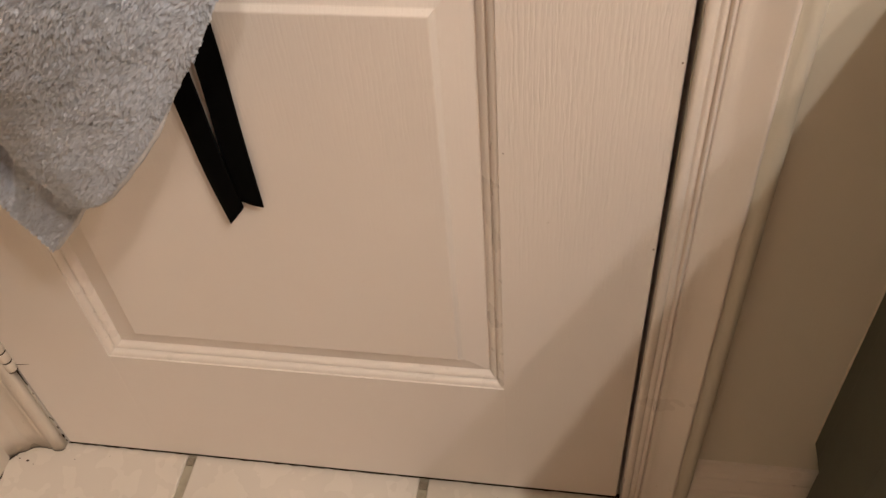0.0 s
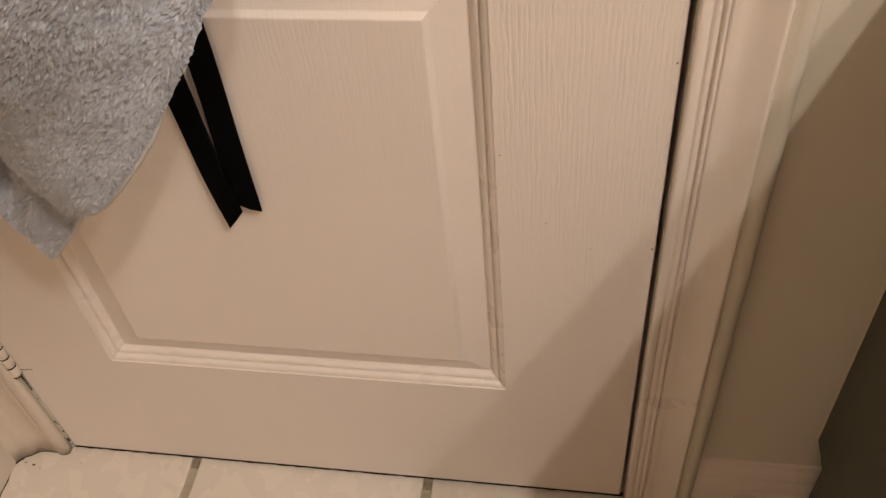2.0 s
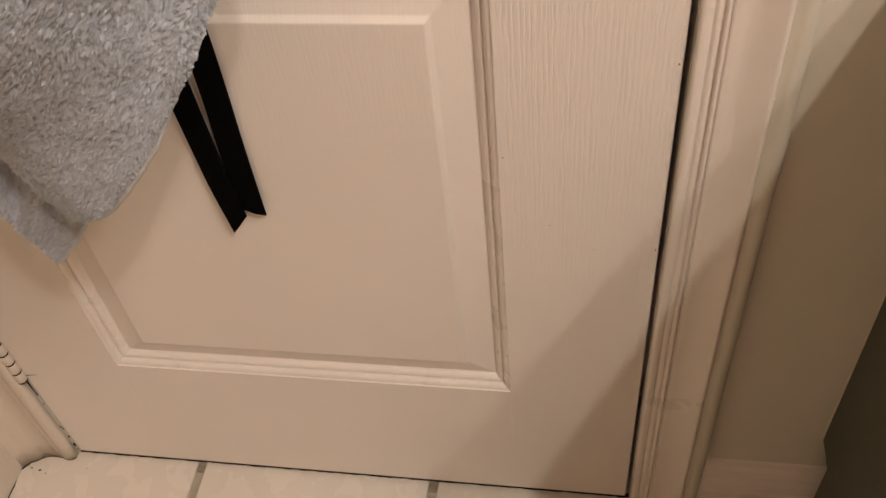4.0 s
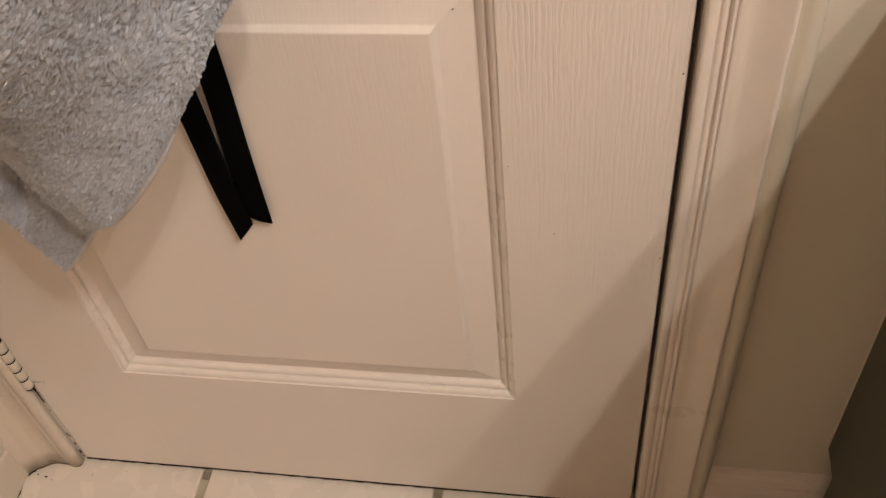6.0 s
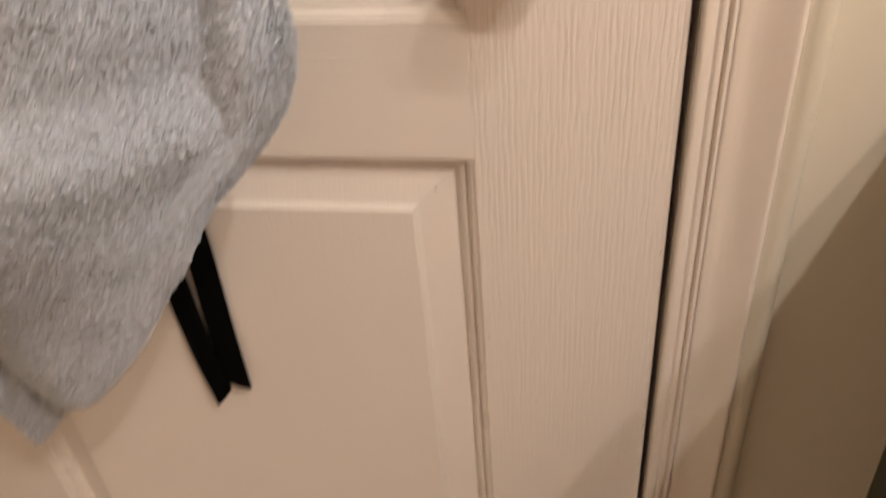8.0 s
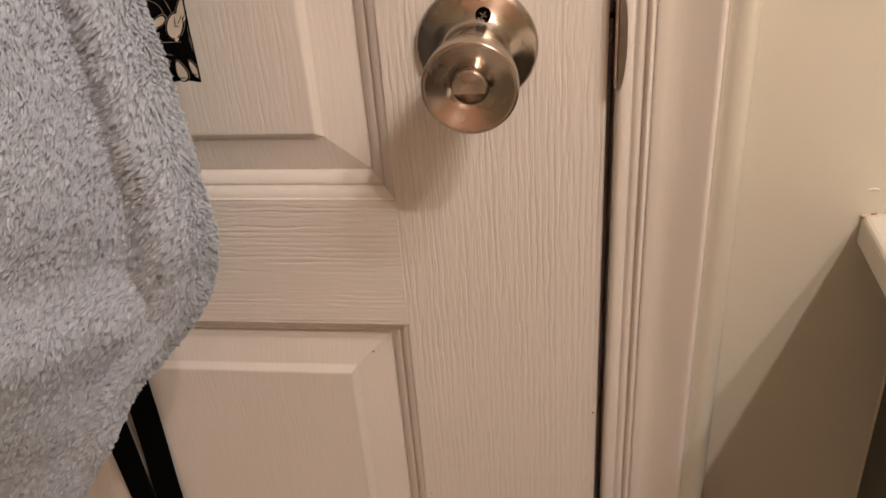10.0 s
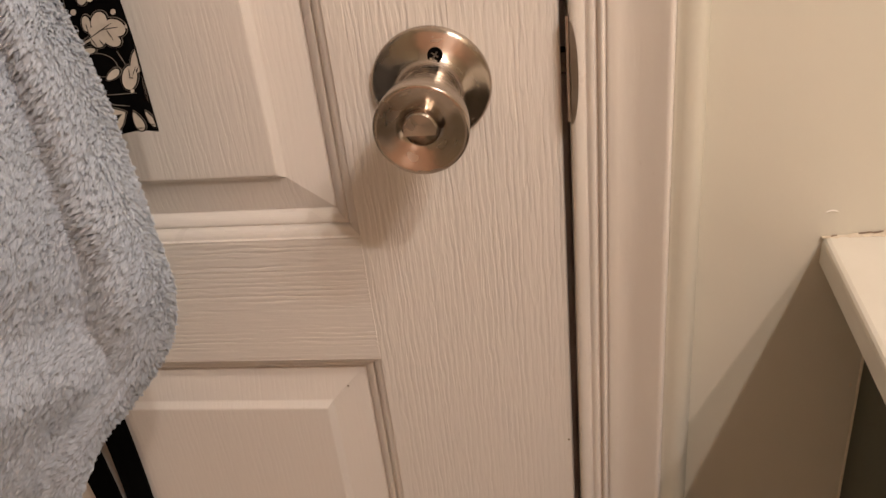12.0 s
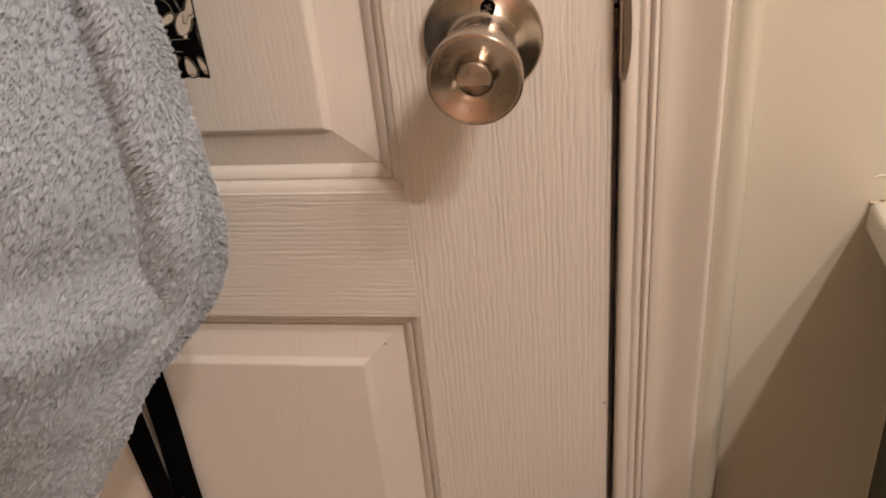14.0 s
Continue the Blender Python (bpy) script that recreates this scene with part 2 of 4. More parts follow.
def fleck(bm, x, y, z, size, seed, axis="y", stretch=1.0):
    """A small uneven lump, flat against the surface that axis is normal to."""
    r = random.Random(seed)
    n = 7
    centre = Vector((x, y, z))
    pts = []
    for k in range(n):
        a = 2 * math.pi * k / n
        rad = size * (0.6 + 0.6 * r.random())
        u, w = rad * math.cos(a), rad * math.sin(a) * stretch
        pts.append(bm.verts.new(centre + Vector({"y": (u, 0, w), "x": (0, u, w), "z": (u, w, 0)}[axis])))
    lift = {"y": (0, -size * 0.25, 0), "x": (size * 0.25, 0, 0), "z": (0, 0, size * 0.2)}[axis]
    top = bm.verts.new(centre + Vector(lift))
    for k in range(n):
        bm.faces.new((pts[k], pts[(k + 1) % n], top))


# ---- the room ----
DOOR_LEFT, DOOR_RIGHT, DOOR_TOP, DOOR_THICK = -0.579, 0.1334, 2.03, 0.035
OPEN_LEFT, OPEN_RIGHT, OPEN_TOP = -0.584, 0.1385, 2.036
ROOM_LEFT, ROOM_RIGHT, ROOM_BACK, ROOM_TOP, WALL_THICK = -0.668, 1.12, -2.45, 2.40, 0.115

floor_slab = part("floor", block(ROOM_LEFT - 0.1, ROOM_RIGHT + 0.1, ROOM_BACK - 0.1, 0.6, -0.06, -0.0035), GROUT)
tagged(floor_slab, "square cream glazed floor tiles with wide grey grout", "floor", kind="structure")

bm = bmesh.new()
box(bm, ROOM_LEFT - 0.1, OPEN_LEFT, 0, WALL_THICK, 0, ROOM_TOP)
box(bm, OPEN_RIGHT + 0.0, ROOM_RIGHT + 0.1, 0, WALL_THICK, 0, ROOM_TOP)
box(bm, OPEN_LEFT, OPEN_RIGHT, 0, WALL_THICK, OPEN_TOP, ROOM_TOP)
wall_north = tagged(part("wall_north", bm, WALL), "cream painted plaster wall round the door", "wall", kind="structure")
tagged(part("wall_west", block(ROOM_LEFT - 0.1, ROOM_LEFT, ROOM_BACK, 0, 0, ROOM_TOP), SIDE_BOUNCE), "unseen plaster wall beside the hinges, darkened to limit bounce light", "wall", kind="structure")
tagged(part("wall_east", block(ROOM_RIGHT, ROOM_RIGHT + 0.1, ROOM_BACK, 0, 0, ROOM_TOP), EAST_BOUNCE), "unseen plaster wall behind the vanity, toned to steer bounce light", "wall", kind="structure")
tagged(part("wall_south", block(ROOM_LEFT - 0.1, ROOM_RIGHT + 0.1, ROOM_BACK - 0.1, ROOM_BACK, 0, ROOM_TOP), SOUTH_BOUNCE), "unseen far wall of the bathroom, bright and reddish to fill the shadows", "wall", kind="structure")
tagged(part("ceiling", block(ROOM_LEFT - 0.1, ROOM_RIGHT + 0.1, ROOM_BACK - 0.1, WALL_THICK, ROOM_TOP, ROOM_TOP + 0.1), CEILING_PAINT), "plain pale painted ceiling", "ceiling", kind="structure")
tagged(part("wall_hall", block(-0.9, 0.5, 0.6, 0.7, 0, ROOM_TOP), WALL), "plain hall wall behind the door", "wall", kind="structure")

# door frame: jambs with stops, and moulded casings
door_frame = thing("door_frame", "white painted wooden door frame with moulded casing", "door frame", kind="structure")
part("jamb", block(OPEN_RIGHT - 0.0005, OPEN_RIGHT + 0.012, 0.0005, WALL_THICK + 0.003, 0, OPEN_TOP), TRIM, door_frame)
part("jamb", block(OPEN_LEFT - 0.012, OPEN_LEFT + 0.0005, 0.0005, WALL_THICK + 0.003, 0, OPEN_TOP), TRIM, door_frame)
part("stop", block(OPEN_RIGHT - 0.012, OPEN_RIGHT - 0.0007, 0.039, 0.075, 0, OPEN_TOP, 0.002), TRIM, door_frame)
part("stop", block(OPEN_LEFT + 0.0007, OPEN_LEFT + 0.012, 0.039, 0.075, 0, OPEN_TOP, 0.002), TRIM, door_frame)

CASING = [(0, 0.0015), (0.0, -0.0065), (0.0012, -0.0085), (0.0035, -0.0092), (0.0078, -0.0090), (0.0092, -0.0080), (0.0098, -0.0066), (0.0107, -0.0086),
          (0.0130, -0.0093), (0.0153, -0.0091), (0.0161, -0.0074), (0.0167, -0.0074), (0.0174, -0.0104), (0.0184, -0.0118), (0.0197, -0.0118), (0.0208, -0.0104),
          (0.0215, -0.0078), (0.0220, -0.0070), (0.0226, -0.0094), (0.0238, -0.0101), (0.0290, -0.0098), (0.0350, -0.0105), (0.0410, -0.0126), (0.0470, -0.0156),
          (0.0530, -0.0182), (0.0560, -0.0199), (0.0580, -0.0206), (0.0594, -0.0202), (0.0604, -0.0184), (0.0610, -0.0158),
          (0.0620, -0.0154), (0.0635, -0.0160), (0.0662, -0.0176), (0.0695, -0.0185), (0.0732, -0.0183), (0.0762, -0.0171), (0.0784, -0.0144), (0.0798, -0.0104), (0.0808, -0.0056), (0.0820, -0.0018), (0.0836, 0.0015)]


CREST = 29


def casing_piece(name, outline, z0, z1, material, label=""):
    bm = extrude_profile(bmesh.new(), outline, "z", z0, z1, 60)
    for v in bm.verts:
        if v.co.y < -0.004:
            v.co.y += 0.0006 * noise.noise(Vector((v.co.x * 40, 0, v.co.z * 9)))
    ob = part(name, bm, material, door_frame, label)
    for f in ob.data.polygons:
        f.use_smooth = abs(f.normal.z) < 0.5 and f.area < 0.002
    return ob


def casing(name, x, way, z0, z1, material, edge_material):
    """The moulding up to its crest, and its outer slope, which the wall's paint has been brushed over."""
    outline = [(x + way * a * 0.93, b) for a, b in CASING]
    casing_piece(name, outline[: CREST + 1] + [(outline[CREST][0], 0.0015)], z0, z1, material)
    casing_piece("casing_edge", [(outline[CREST][0] + way * 0.0001, 0.0015)] + [(outline[CREST][0] + way * 0.0001, outline[CREST][1] + 0.0004)] + outline[CREST + 1:], z0, z1, edge_material, "outer slope brushed with wall paint")


casing("casing", OPEN_RIGHT, 1, 0.0, OPEN_TOP + 0.07, TRIM, WALL)
# beside the hinges the moulding is thick with old paint and runs out into the corner
OLD_CASING = [(0, 0.0015), (0.0, -0.0060), (0.0012, -0.0088), (0.0045, -0.0110), (0.0090, -0.0121), (0.0135, -0.0118), (0.0160, -0.0108), (0.0176, -0.0094), (0.0190, -0.0092),
              (0.0208, -0.0099), (0.0230, -0.0096), (0.0260, -0.0088), (0.0330, -0.0088), (0.0400, -0.0098), (0.0440, -0.0110), (0.0462, -0.0118),
              (0.0482, -0.0138), (0.0520, -0.0164), (0.0575, -0.0188), (0.0600, -0.0198), (0.0625, -0.0226), (0.0660, -0.0262), (0.0720, -0.0330), (0.0880, -0.0480), (0.0885, 0.0015)]
casing_piece("casing", [(OPEN_LEFT - 0.001 - a, b) for a, b in OLD_CASING], 0.0, OPEN_TOP + 0.07, TRIM_OLD, "old casing thick with yellowed paint")
part("head_casing", block(OPEN_LEFT - 0.08, OPEN_RIGHT + 0.08, -0.018, 0, OPEN_TOP + 0.0705, OPEN_TOP + 0.14, 0.003), TRIM, door_frame)

# strike plate in the jamb
bm = bmesh.new()
rim = []
for k in range(17):
    a = math.pi * (k / 16 - 0.5)
    rim.append((OPEN_RIGHT + 0.0002 + 0.0044 * math.cos(a), 0.931 + 0.0305 * math.sin(a)))
for y in (-0.0108, -0.0094):
    ring = [bm.verts.new((x, y - 0.002 * (x - OPEN_RIGHT) / 0.0044, z)) for x, z in rim]
    bm.faces.new(ring)
    rim_rings = ring if y == -0.0108 else [*zip(rim_rings, ring)]
for (a, b), (c, d) in zip(rim_rings, rim_rings[1:] + rim_rings[:1]):
    bm.faces.new((a, c, d, b))
box(bm, OPEN_RIGHT - 0.0018, OPEN_RIGHT - 0.0004, -0.0095, 0.03, 0.902, 0.964)
part("strike_plate", bm, PLATE, door_frame, "brushed metal strike plate with a curved lip")

# baseboards
BOARD = [(0, 0.0), (-0.0145, 0.0), (-0.0145, 0.062), (-0.0125, 0.066), (-0.0135, 0.072), (-0.0125, 0.080), (-0.0095, 0.088), (-0.0105, 0.094),
         (-0.0085, 0.101), (-0.0045, 0.106), (-0.0030, 0.112), (0.0, 0.113)]
bm = extrude_profile(bmesh.new(), BOARD, "x", OPEN_RIGHT + 0.0725, 0.354, 8)
tagged(part("baseboard", bm, TRIM), "white moulded baseboard under the cream wall", "baseboard", kind="structure")
bm = extrude_profile(bmesh.new(), [(ROOM_LEFT - a, z) for a, z in BOARD], "y", ROOM_BACK, -0.002, 30)
tagged(part("baseboard", bm, TRIM_OLD), "scuffed white moulded baseboard beside the hinges", "baseboard", kind="structure")
bm = extrude_profile(bmesh.new(), [(ROOM_BACK - a, z) for a, z in BOARD], "x", ROOM_LEFT + 0.02, ROOM_RIGHT - 0.02, 4)
tagged(part("baseboard", bm, TRIM), "white moulded baseboard along the far wall", "baseboard", kind="structure")

# ---- the door ----
door = thing("door_1", "closed white moulded door with raised panels and embossed grain", "door", (DOOR_LEFT, 0.0, 0.007), kind="structure")
door_shift = Matrix.Translation((-DOOR_LEFT, 0, -0.007))


def door_part(name, bm, material, parent=None, label=""):
    bmesh.ops.transform(bm, matrix=door_shift, verts=bm.verts)
    ob = part(name, bm, material, parent or door, label)
    return ob


PANEL_LEFT, PANEL_RIGHT = -0.449, 0.0
PANELS = [(0.2175, 0.7225), (0.8235, 1.545), (1.64, 1.905)]
# inward distance from the panel's edge, depth behind the door's face
MOULD = [(0.0, 0.0), (0.0005, 0.0014), (0.0012, 0.0017), (0.0022, 0.0019), (0.0034, 0.0024), (0.0046, 0.0032), (0.0057, 0.0043), (0.0064, 0.0054), (0.0067, 0.0062), (0.0069, 0.0080), (0.0078, 0.0083),
         (0.0080, 0.0073), (0.0088, 0.0072), (0.0100, 0.0076), (0.0113, 0.0083), (0.0125, 0.0093), (0.0136, 0.0106), (0.0145, 0.0121), (0.0152, 0.0136), (0.0158, 0.0140), (0.0164, 0.0135)]
BEVEL = [(0.0164, 0.0135), (0.0172, 0.0129), (0.0424, 0.0060), (0.0432, 0.0054), (0.0464, 0.0014), (0.0472, 0.0009), (0.0485, 0.0008)]


def rings(bm, z0, z1, profile):
    made = []
    for d, y in profile:
        made.append([bm.verts.new(p) for p in ((PANEL_LEFT + d, y, z0 + d), (PANEL_RIGHT - d, y, z0 + d), (PANEL_RIGHT - d, y, z1 - d), (PANEL_LEFT + d, y, z1 - d))])
    for a, b in zip(made, made[1:]):
        for k in range(4):
            bm.faces.new((a[k], a[(k + 1) % 4], b[(k + 1) % 4], b[k]))
    return made


for z0, z1 in PANELS:
    bm = bmesh.new()
    rings(bm, z0, z1, MOULD)
    door_part("panel_moulding", bm, MOULDING)
    bm = bmesh.new()
    made = rings(bm, z0, z1, BEVEL)
    bm.faces.new(made[-1])
    door_part("raised_panel", bm, GRAIN_FIELD)


def board(name, x0, x1, z0, z1, material):
    """One stile or rail: a front face with slightly eased outer edge, and depth."""
    door_part(name, block(x0, x1, 0.0, DOOR_THICK, z0, z1), material)


part_gap = 0.00012
bm = block(PANEL_RIGHT, DOOR_RIGHT, 0.0, DOOR_THICK, 0.007, DOOR_TOP)
edge = [e for e in bm.edges if all(abs(v.co.x - DOOR_RIGHT) < 1e-6 and v.co.y < 1e-6 for v in e.verts)]
bmesh.ops.bevel(bm, geom=edge, offset=0.0018, segments=3, affect="EDGES", profile=0.5)
door_part("stile", bm, GRAIN_UP)
board("stile", DOOR_LEFT, PANEL_LEFT, 0.007, DOOR_TOP, GRAIN_UP)
levels = [0.007] + [z for pair in PANELS for z in pair] + [DOOR_TOP]
for z0, z1 in zip(levels[0::2], levels[1::2]):
    board("rail", PANEL_LEFT + part_gap, PANEL_RIGHT - part_gap, z0, z1, GRAIN_ACROSS)
door_part("back_skin", block(PANEL_LEFT + part_gap, PANEL_RIGHT - part_gap, 0.016, DOOR_THICK - 0.001, 0.2, 1.95), TRIM)

# knob set
KNOB = (0.0582, 0.0, 0.9262)
knob_at = (KNOB[0] - DOOR_LEFT, 0.0, KNOB[2] - 0.007)
bm = lathe(bmesh.new(), [(0.0, -0.0005), (0.0352, -0.0005), (0.0355, -0.0022), (0.0352, -0.0036), (0.0343, -0.0048), (0.0326, -0.0056), (0.0265, -0.0074),
                         (0.0215, -0.0094), (0.0190, -0.0116), (0.0176, -0.0145), (0.0168, -0.0180), (0.0164, -0.0215), (0.0, -0.0215)], (0, 0, 0), 80)
rosette = smooth(part("rosette", bm, NICKEL, door, "brushed nickel rosette"))
rosette.location = knob_at
bm = lathe(bmesh.new(), [(0.0, -0.0170), (0.0168, -0.0170), (0.0166, -0.0250), (0.0170, -0.0300), (0.0182, -0.0350), (0.0200, -0.0400), (0.0220, -0.0450),
                         (0.0236, -0.0500), (0.0249, -0.0570), (0.0255, -0.0630), (0.0257, -0.0668), (0.0254, -0.0682), (0.0247, -0.0688), (0.0230, -0.0684), (0.0190, -0.0670), (0.0140, -0.0656), (0.0104, -0.0650),
                         (0.0098, -0.0642), (0.0096, -0.0622), (0.0, -0.0622)], (0, 0, 0), 80)
knob = smooth(part("knob", bm, NICKEL, door, "brushed nickel privacy knob with dished face"))
knob.location = (knob_at[0] + 0.0018, knob_at[1], knob_at[2] + 0.0008)
bm = bmesh.new()
turn = []
for k in range(25):
    a = math.radians(-20 + 220 * k / 24)
    turn.append((0.0094 * math.cos(a), 0.0094 * math.sin(a) + 0.0018))
front, back = -0.0718, -0.0600
rear = [bm.verts.new((x, back, z)) for x, z in turn]
mid = [bm.verts.new((x, front + 0.0012, z)) for x, z in turn]
fore = [bm.verts.new((x * 0.92, front, z * 0.92)) for x, z in turn]
for a, b in ((rear, mid), (mid, fore)):
    for k in range(len(turn)):
        j = (k + 1) % len(turn)
        bm.faces.new((a[k], a[j], b[j], b[k]))
bm.faces.new(fore)
part("thumb_turn", bm, NICKEL, knob, "nickel half-round thumb turn")
# screw in the rosette, set square to its slope
seat = Matrix.Translation((0.0052, -0.0104, 0.0209)) @ Matrix.Scale(0.86, 4) @ Matrix.Rotation(math.radians(-24), 4, "X")
# the shade inside the recess is put in as flat black
bm = lathe(bmesh.new(), [(0.0, 0.0004), (0.0050, 0.0004), (0.0052, -0.0004), (0.0048, -0.0007), (0.0044, -0.0004), (0.0042, 0.0001), (0.0, 0.0001)], (0.0, 0.0, 0.0), 28)
bmesh.ops.transform(bm, matrix=seat, verts=bm.verts)
hole = smooth(part("screw_recess", bm, PRINT_BLACK, rosette, "screw recess blackened for its shade"))
bm = bmesh.new()
for turned in (0.6, 0.6 + math.pi / 2):
    made = bmesh.ops.create_cube(bm, size=1.0)["verts"]
    for v in made:
        v.co = seat @ (Matrix.Rotation(turned, 3, "Y") @ Vector((v.co.x * 0.0052, -0.0003 + v.co.y * 0.0006, v.co.z * 0.0011)))
part("screw", bm, DARK_METAL, hole, "cross-head screw")
# latch in the edge
door_part("latch_bolt", block(DOOR_RIGHT - 0.002, DOOR_RIGHT + 0.0035, 0.010, 0.021, 0.924, 0.937, 0.001), DARK_METAL)

# hinges: painted knuckles in the corner between door and casing
for hinge_z in (0.179, 1.0, 1.75):
    hinge = thing("hinge", "painted-over steel butt hinge with dark seams between knuckles", "hinge", (DOOR_LEFT - 0.003, -0.0045, hinge_z), group="door hinges")
    for k in range(5):
        bm = bmesh.new()
        z0, z1 = 0.0180 * k + 0.0011, 0.0180 * (k + 1) - 0.0011
        profile = [(0.0, z0), (0.0058, z0), (0.0064, z0 + 0.0008), (0.0065, z1 - 0.0008), (0.0058, z1), (0.0, z1)]
        ringset = []
        for r, z in profile:
            ringset.append([bm.verts.new((max(r, 1e-5) * math.cos(2 * math.pi * j / 20), max(r, 1e-5) * math.sin(2 * math.pi * j / 20), z)) for j in range(20)])
        for a, b in zip(ringset, ringset[1:]):
            for j in range(20):
                bm.faces.new((a[j], a[(j + 1) % 20], b[(j + 1) % 20], b[j]))
        smooth(part("knuckle", bm, TRIM_OLD, hinge))
    bm = bmesh.new()
    bmesh.ops.create_cone(bm, cap_ends=True, segments=16, radius1=0.0059, radius2=0.0059, depth=0.0920, matrix=Matrix.Translation((0, 0, 0.045)))
    part("pin", bm, GRIME_AND_GAP, hinge)
    part("leaf", block(-0.002, -0.0004, 0.003, 0.030, 0.0, 0.090), DARK_METAL, hinge)

# ---- vanity ----
COUNTER_FRONT, COUNTER_TOP, COUNTER_THICK = 0.2895, 0.8130, 0.0195
bm = bmesh.new()
y0, y1 = -1.28, -0.0012
x0, x1, z0, z1 = COUNTER_FRONT, ROOM_RIGHT - 0.001, COUNTER_TOP - COUNTER_THICK, COUNTER_TOP
outline = [(x1, z0), (x0 + 0.001, z0), (x0, z0 + 0.001), (x0, z1 - 0.0042), (x0 + 0.0006, z1 - 0.0022), (x0 + 0.0018, z1 - 0.0008), (x0 + 0.0040, z1), (x1, z1)]
extrude_profile(bm, outline, "y", y1, y0, 4)
counter = tagged(part("countertop", bm, COUNTER), "cream laminate vanity countertop butting the wall", "countertop")

FACE = 0.3268
vanity = thing("vanity_cabinet", "dark olive painted vanity cabinet under the counter", "cabinet", (FACE, 0, 0))
vanity_shift = Matrix.Translation((-FACE, 0, 0))


def vanity_part(name, bm, label="", parent=None):
    bmesh.ops.transform(bm, matrix=vanity_shift, verts=bm.verts)
    return part(name, bm, CABINET, parent or vanity, label)


cab_top = COUNTER_TOP - COUNTER_THICK - 0.0005
vanity_part("body", block(FACE + 0.0205, ROOM_RIGHT - 0.002, -1.24, -0.0008, 0.168, cab_top))
vanity_part("face_stile", block(FACE, FACE + 0.020, -0.036, -0.0008, 0.168, cab_top, 0.001))
vanity_part("face_rail", block(FACE, FACE + 0.020, -1.24, -0.0365, cab_top - 0.045, cab_top, 0.001))
vanity_part("face_rail", block(FACE, FACE + 0.020, -1.24, -0.0365, 0.168, 0.205, 0.001))
for y_a, y_b in ((-0.60, -0.033), (-1.205, -0.606)):
    leaf = vanity_part("cabinet_door", block(FACE - 0.0060, FACE - 0.0008, y_a, y_b, 0.185, cab_top - 0.022, 0.002))
    vanity_part("door_field", block(FACE - 0.0090, FACE - 0.0063, y_a + 0.10, y_b - 0.10, 0.24, cab_top - 0.077, 0.002), parent=leaf)
vanity_part("plinth", block(FACE + 0.0008, FACE + 0.0200, -1.24, -0.0315, 0.0, 0.1675, 0.001))
vanity_part("toe_board", block(FACE + 0.0205, FACE + 0.034, -1.24, -0.0165, 0.0, 0.1675))

# an uneven bead of caulk where the cabinet meets the wall
bm = bmesh.new()
last = None
for k in range(121):
    z = 0.170 + (cab_top - 0.172) * k / 120
    wide = 0.0009 + 0.0008 * max(-0.6, noise.noise(Vector((z * 60, 2.0, 5.0))))
    row = [bm.verts.new(p) for p in ((FACE - 0.0004 - wide, -0.0002, z), (FACE - 0.0006 - wide * 0.5, -0.0010, z), (FACE - 0.0002, -0.0016, z))]
    if last:
        for q in range(2):
            bm.faces.new((last[q], last[q + 1], row[q + 1], row[q]))
    last = row
bmesh.ops.transform(bm, matrix=vanity_shift, verts=bm.verts)
part("caulk_bead", bm, CAULK, vanity, "thin pale caulk line along the wall")

# vanity light, above the view; its wide dark hood is added to absorb upward light
fixture = thing("vanity_light", "unseen vanity light with a dark bronze hood added to block upward light", "wall lamp", (ROOM_RIGHT, -0.93, LAMP_Z + 0.06))
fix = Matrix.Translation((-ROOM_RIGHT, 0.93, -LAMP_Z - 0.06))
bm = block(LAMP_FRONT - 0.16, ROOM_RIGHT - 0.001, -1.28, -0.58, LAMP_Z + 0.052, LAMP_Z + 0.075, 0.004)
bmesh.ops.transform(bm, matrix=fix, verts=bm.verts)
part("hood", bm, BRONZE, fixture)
# sockets for the front bulbs and for the added mirror-image row
for row_x in (LAMP_FRONT, LAMP_IMAGE):
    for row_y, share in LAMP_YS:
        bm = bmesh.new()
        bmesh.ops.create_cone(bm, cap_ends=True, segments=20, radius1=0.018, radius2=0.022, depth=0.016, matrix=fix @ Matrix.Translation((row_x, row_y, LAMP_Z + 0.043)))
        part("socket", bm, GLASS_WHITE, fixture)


# ---- hanging things ----
def spline(points, t):
    """A smooth curve through points, t from 0 to 1."""
    n = len(points) - 1
    s = min(max(t, 0.0), 1.0) * n
    i = min(int(s), n - 1)
    f = s - i
    p = [Vector(points[min(max(i + k, 0), n)]) for k in (-1, 0, 1, 2)]
    return 0.5 * ((2 * p[1]) + (p[2] - p[0]) * f + (2 * p[0] - 5 * p[1] + 4 * p[2] - p[3]) * f * f + (3 * p[1] - p[0] - 3 * p[2] + p[3]) * f ** 3)


def ease(a, b, x):
    x = min(max((x - a) / (b - a), 0.0), 1.0)
    return x * x * (3 - 2 * x)


hook = thing("door_hook", "plain metal coat hook screwed to the door", "hook", (-0.215, 0.0, 1.50))
part("plate", block(-0.012, 0.012, -0.003, -0.0003, -0.03, 0.03, 0.001), PLATE, hook)
bm = block(-0.005, 0.005, -0.060, -0.003, -0.022, -0.014, 0.002)
box(bm, -0.005, 0.005, -0.068, -0.060, -0.022, 0.012, 0.002)
part("prong", bm, PLATE, hook)

# the printed garment with black ties, behind the towel
garment = thing("printed_garment", "black and cream leaf-print cloth with black ribbon ties", "clothing", (-0.2, 0.0, 0.46))
garment_shift = Matrix.Translation((0.2, 0.0, -0.46))


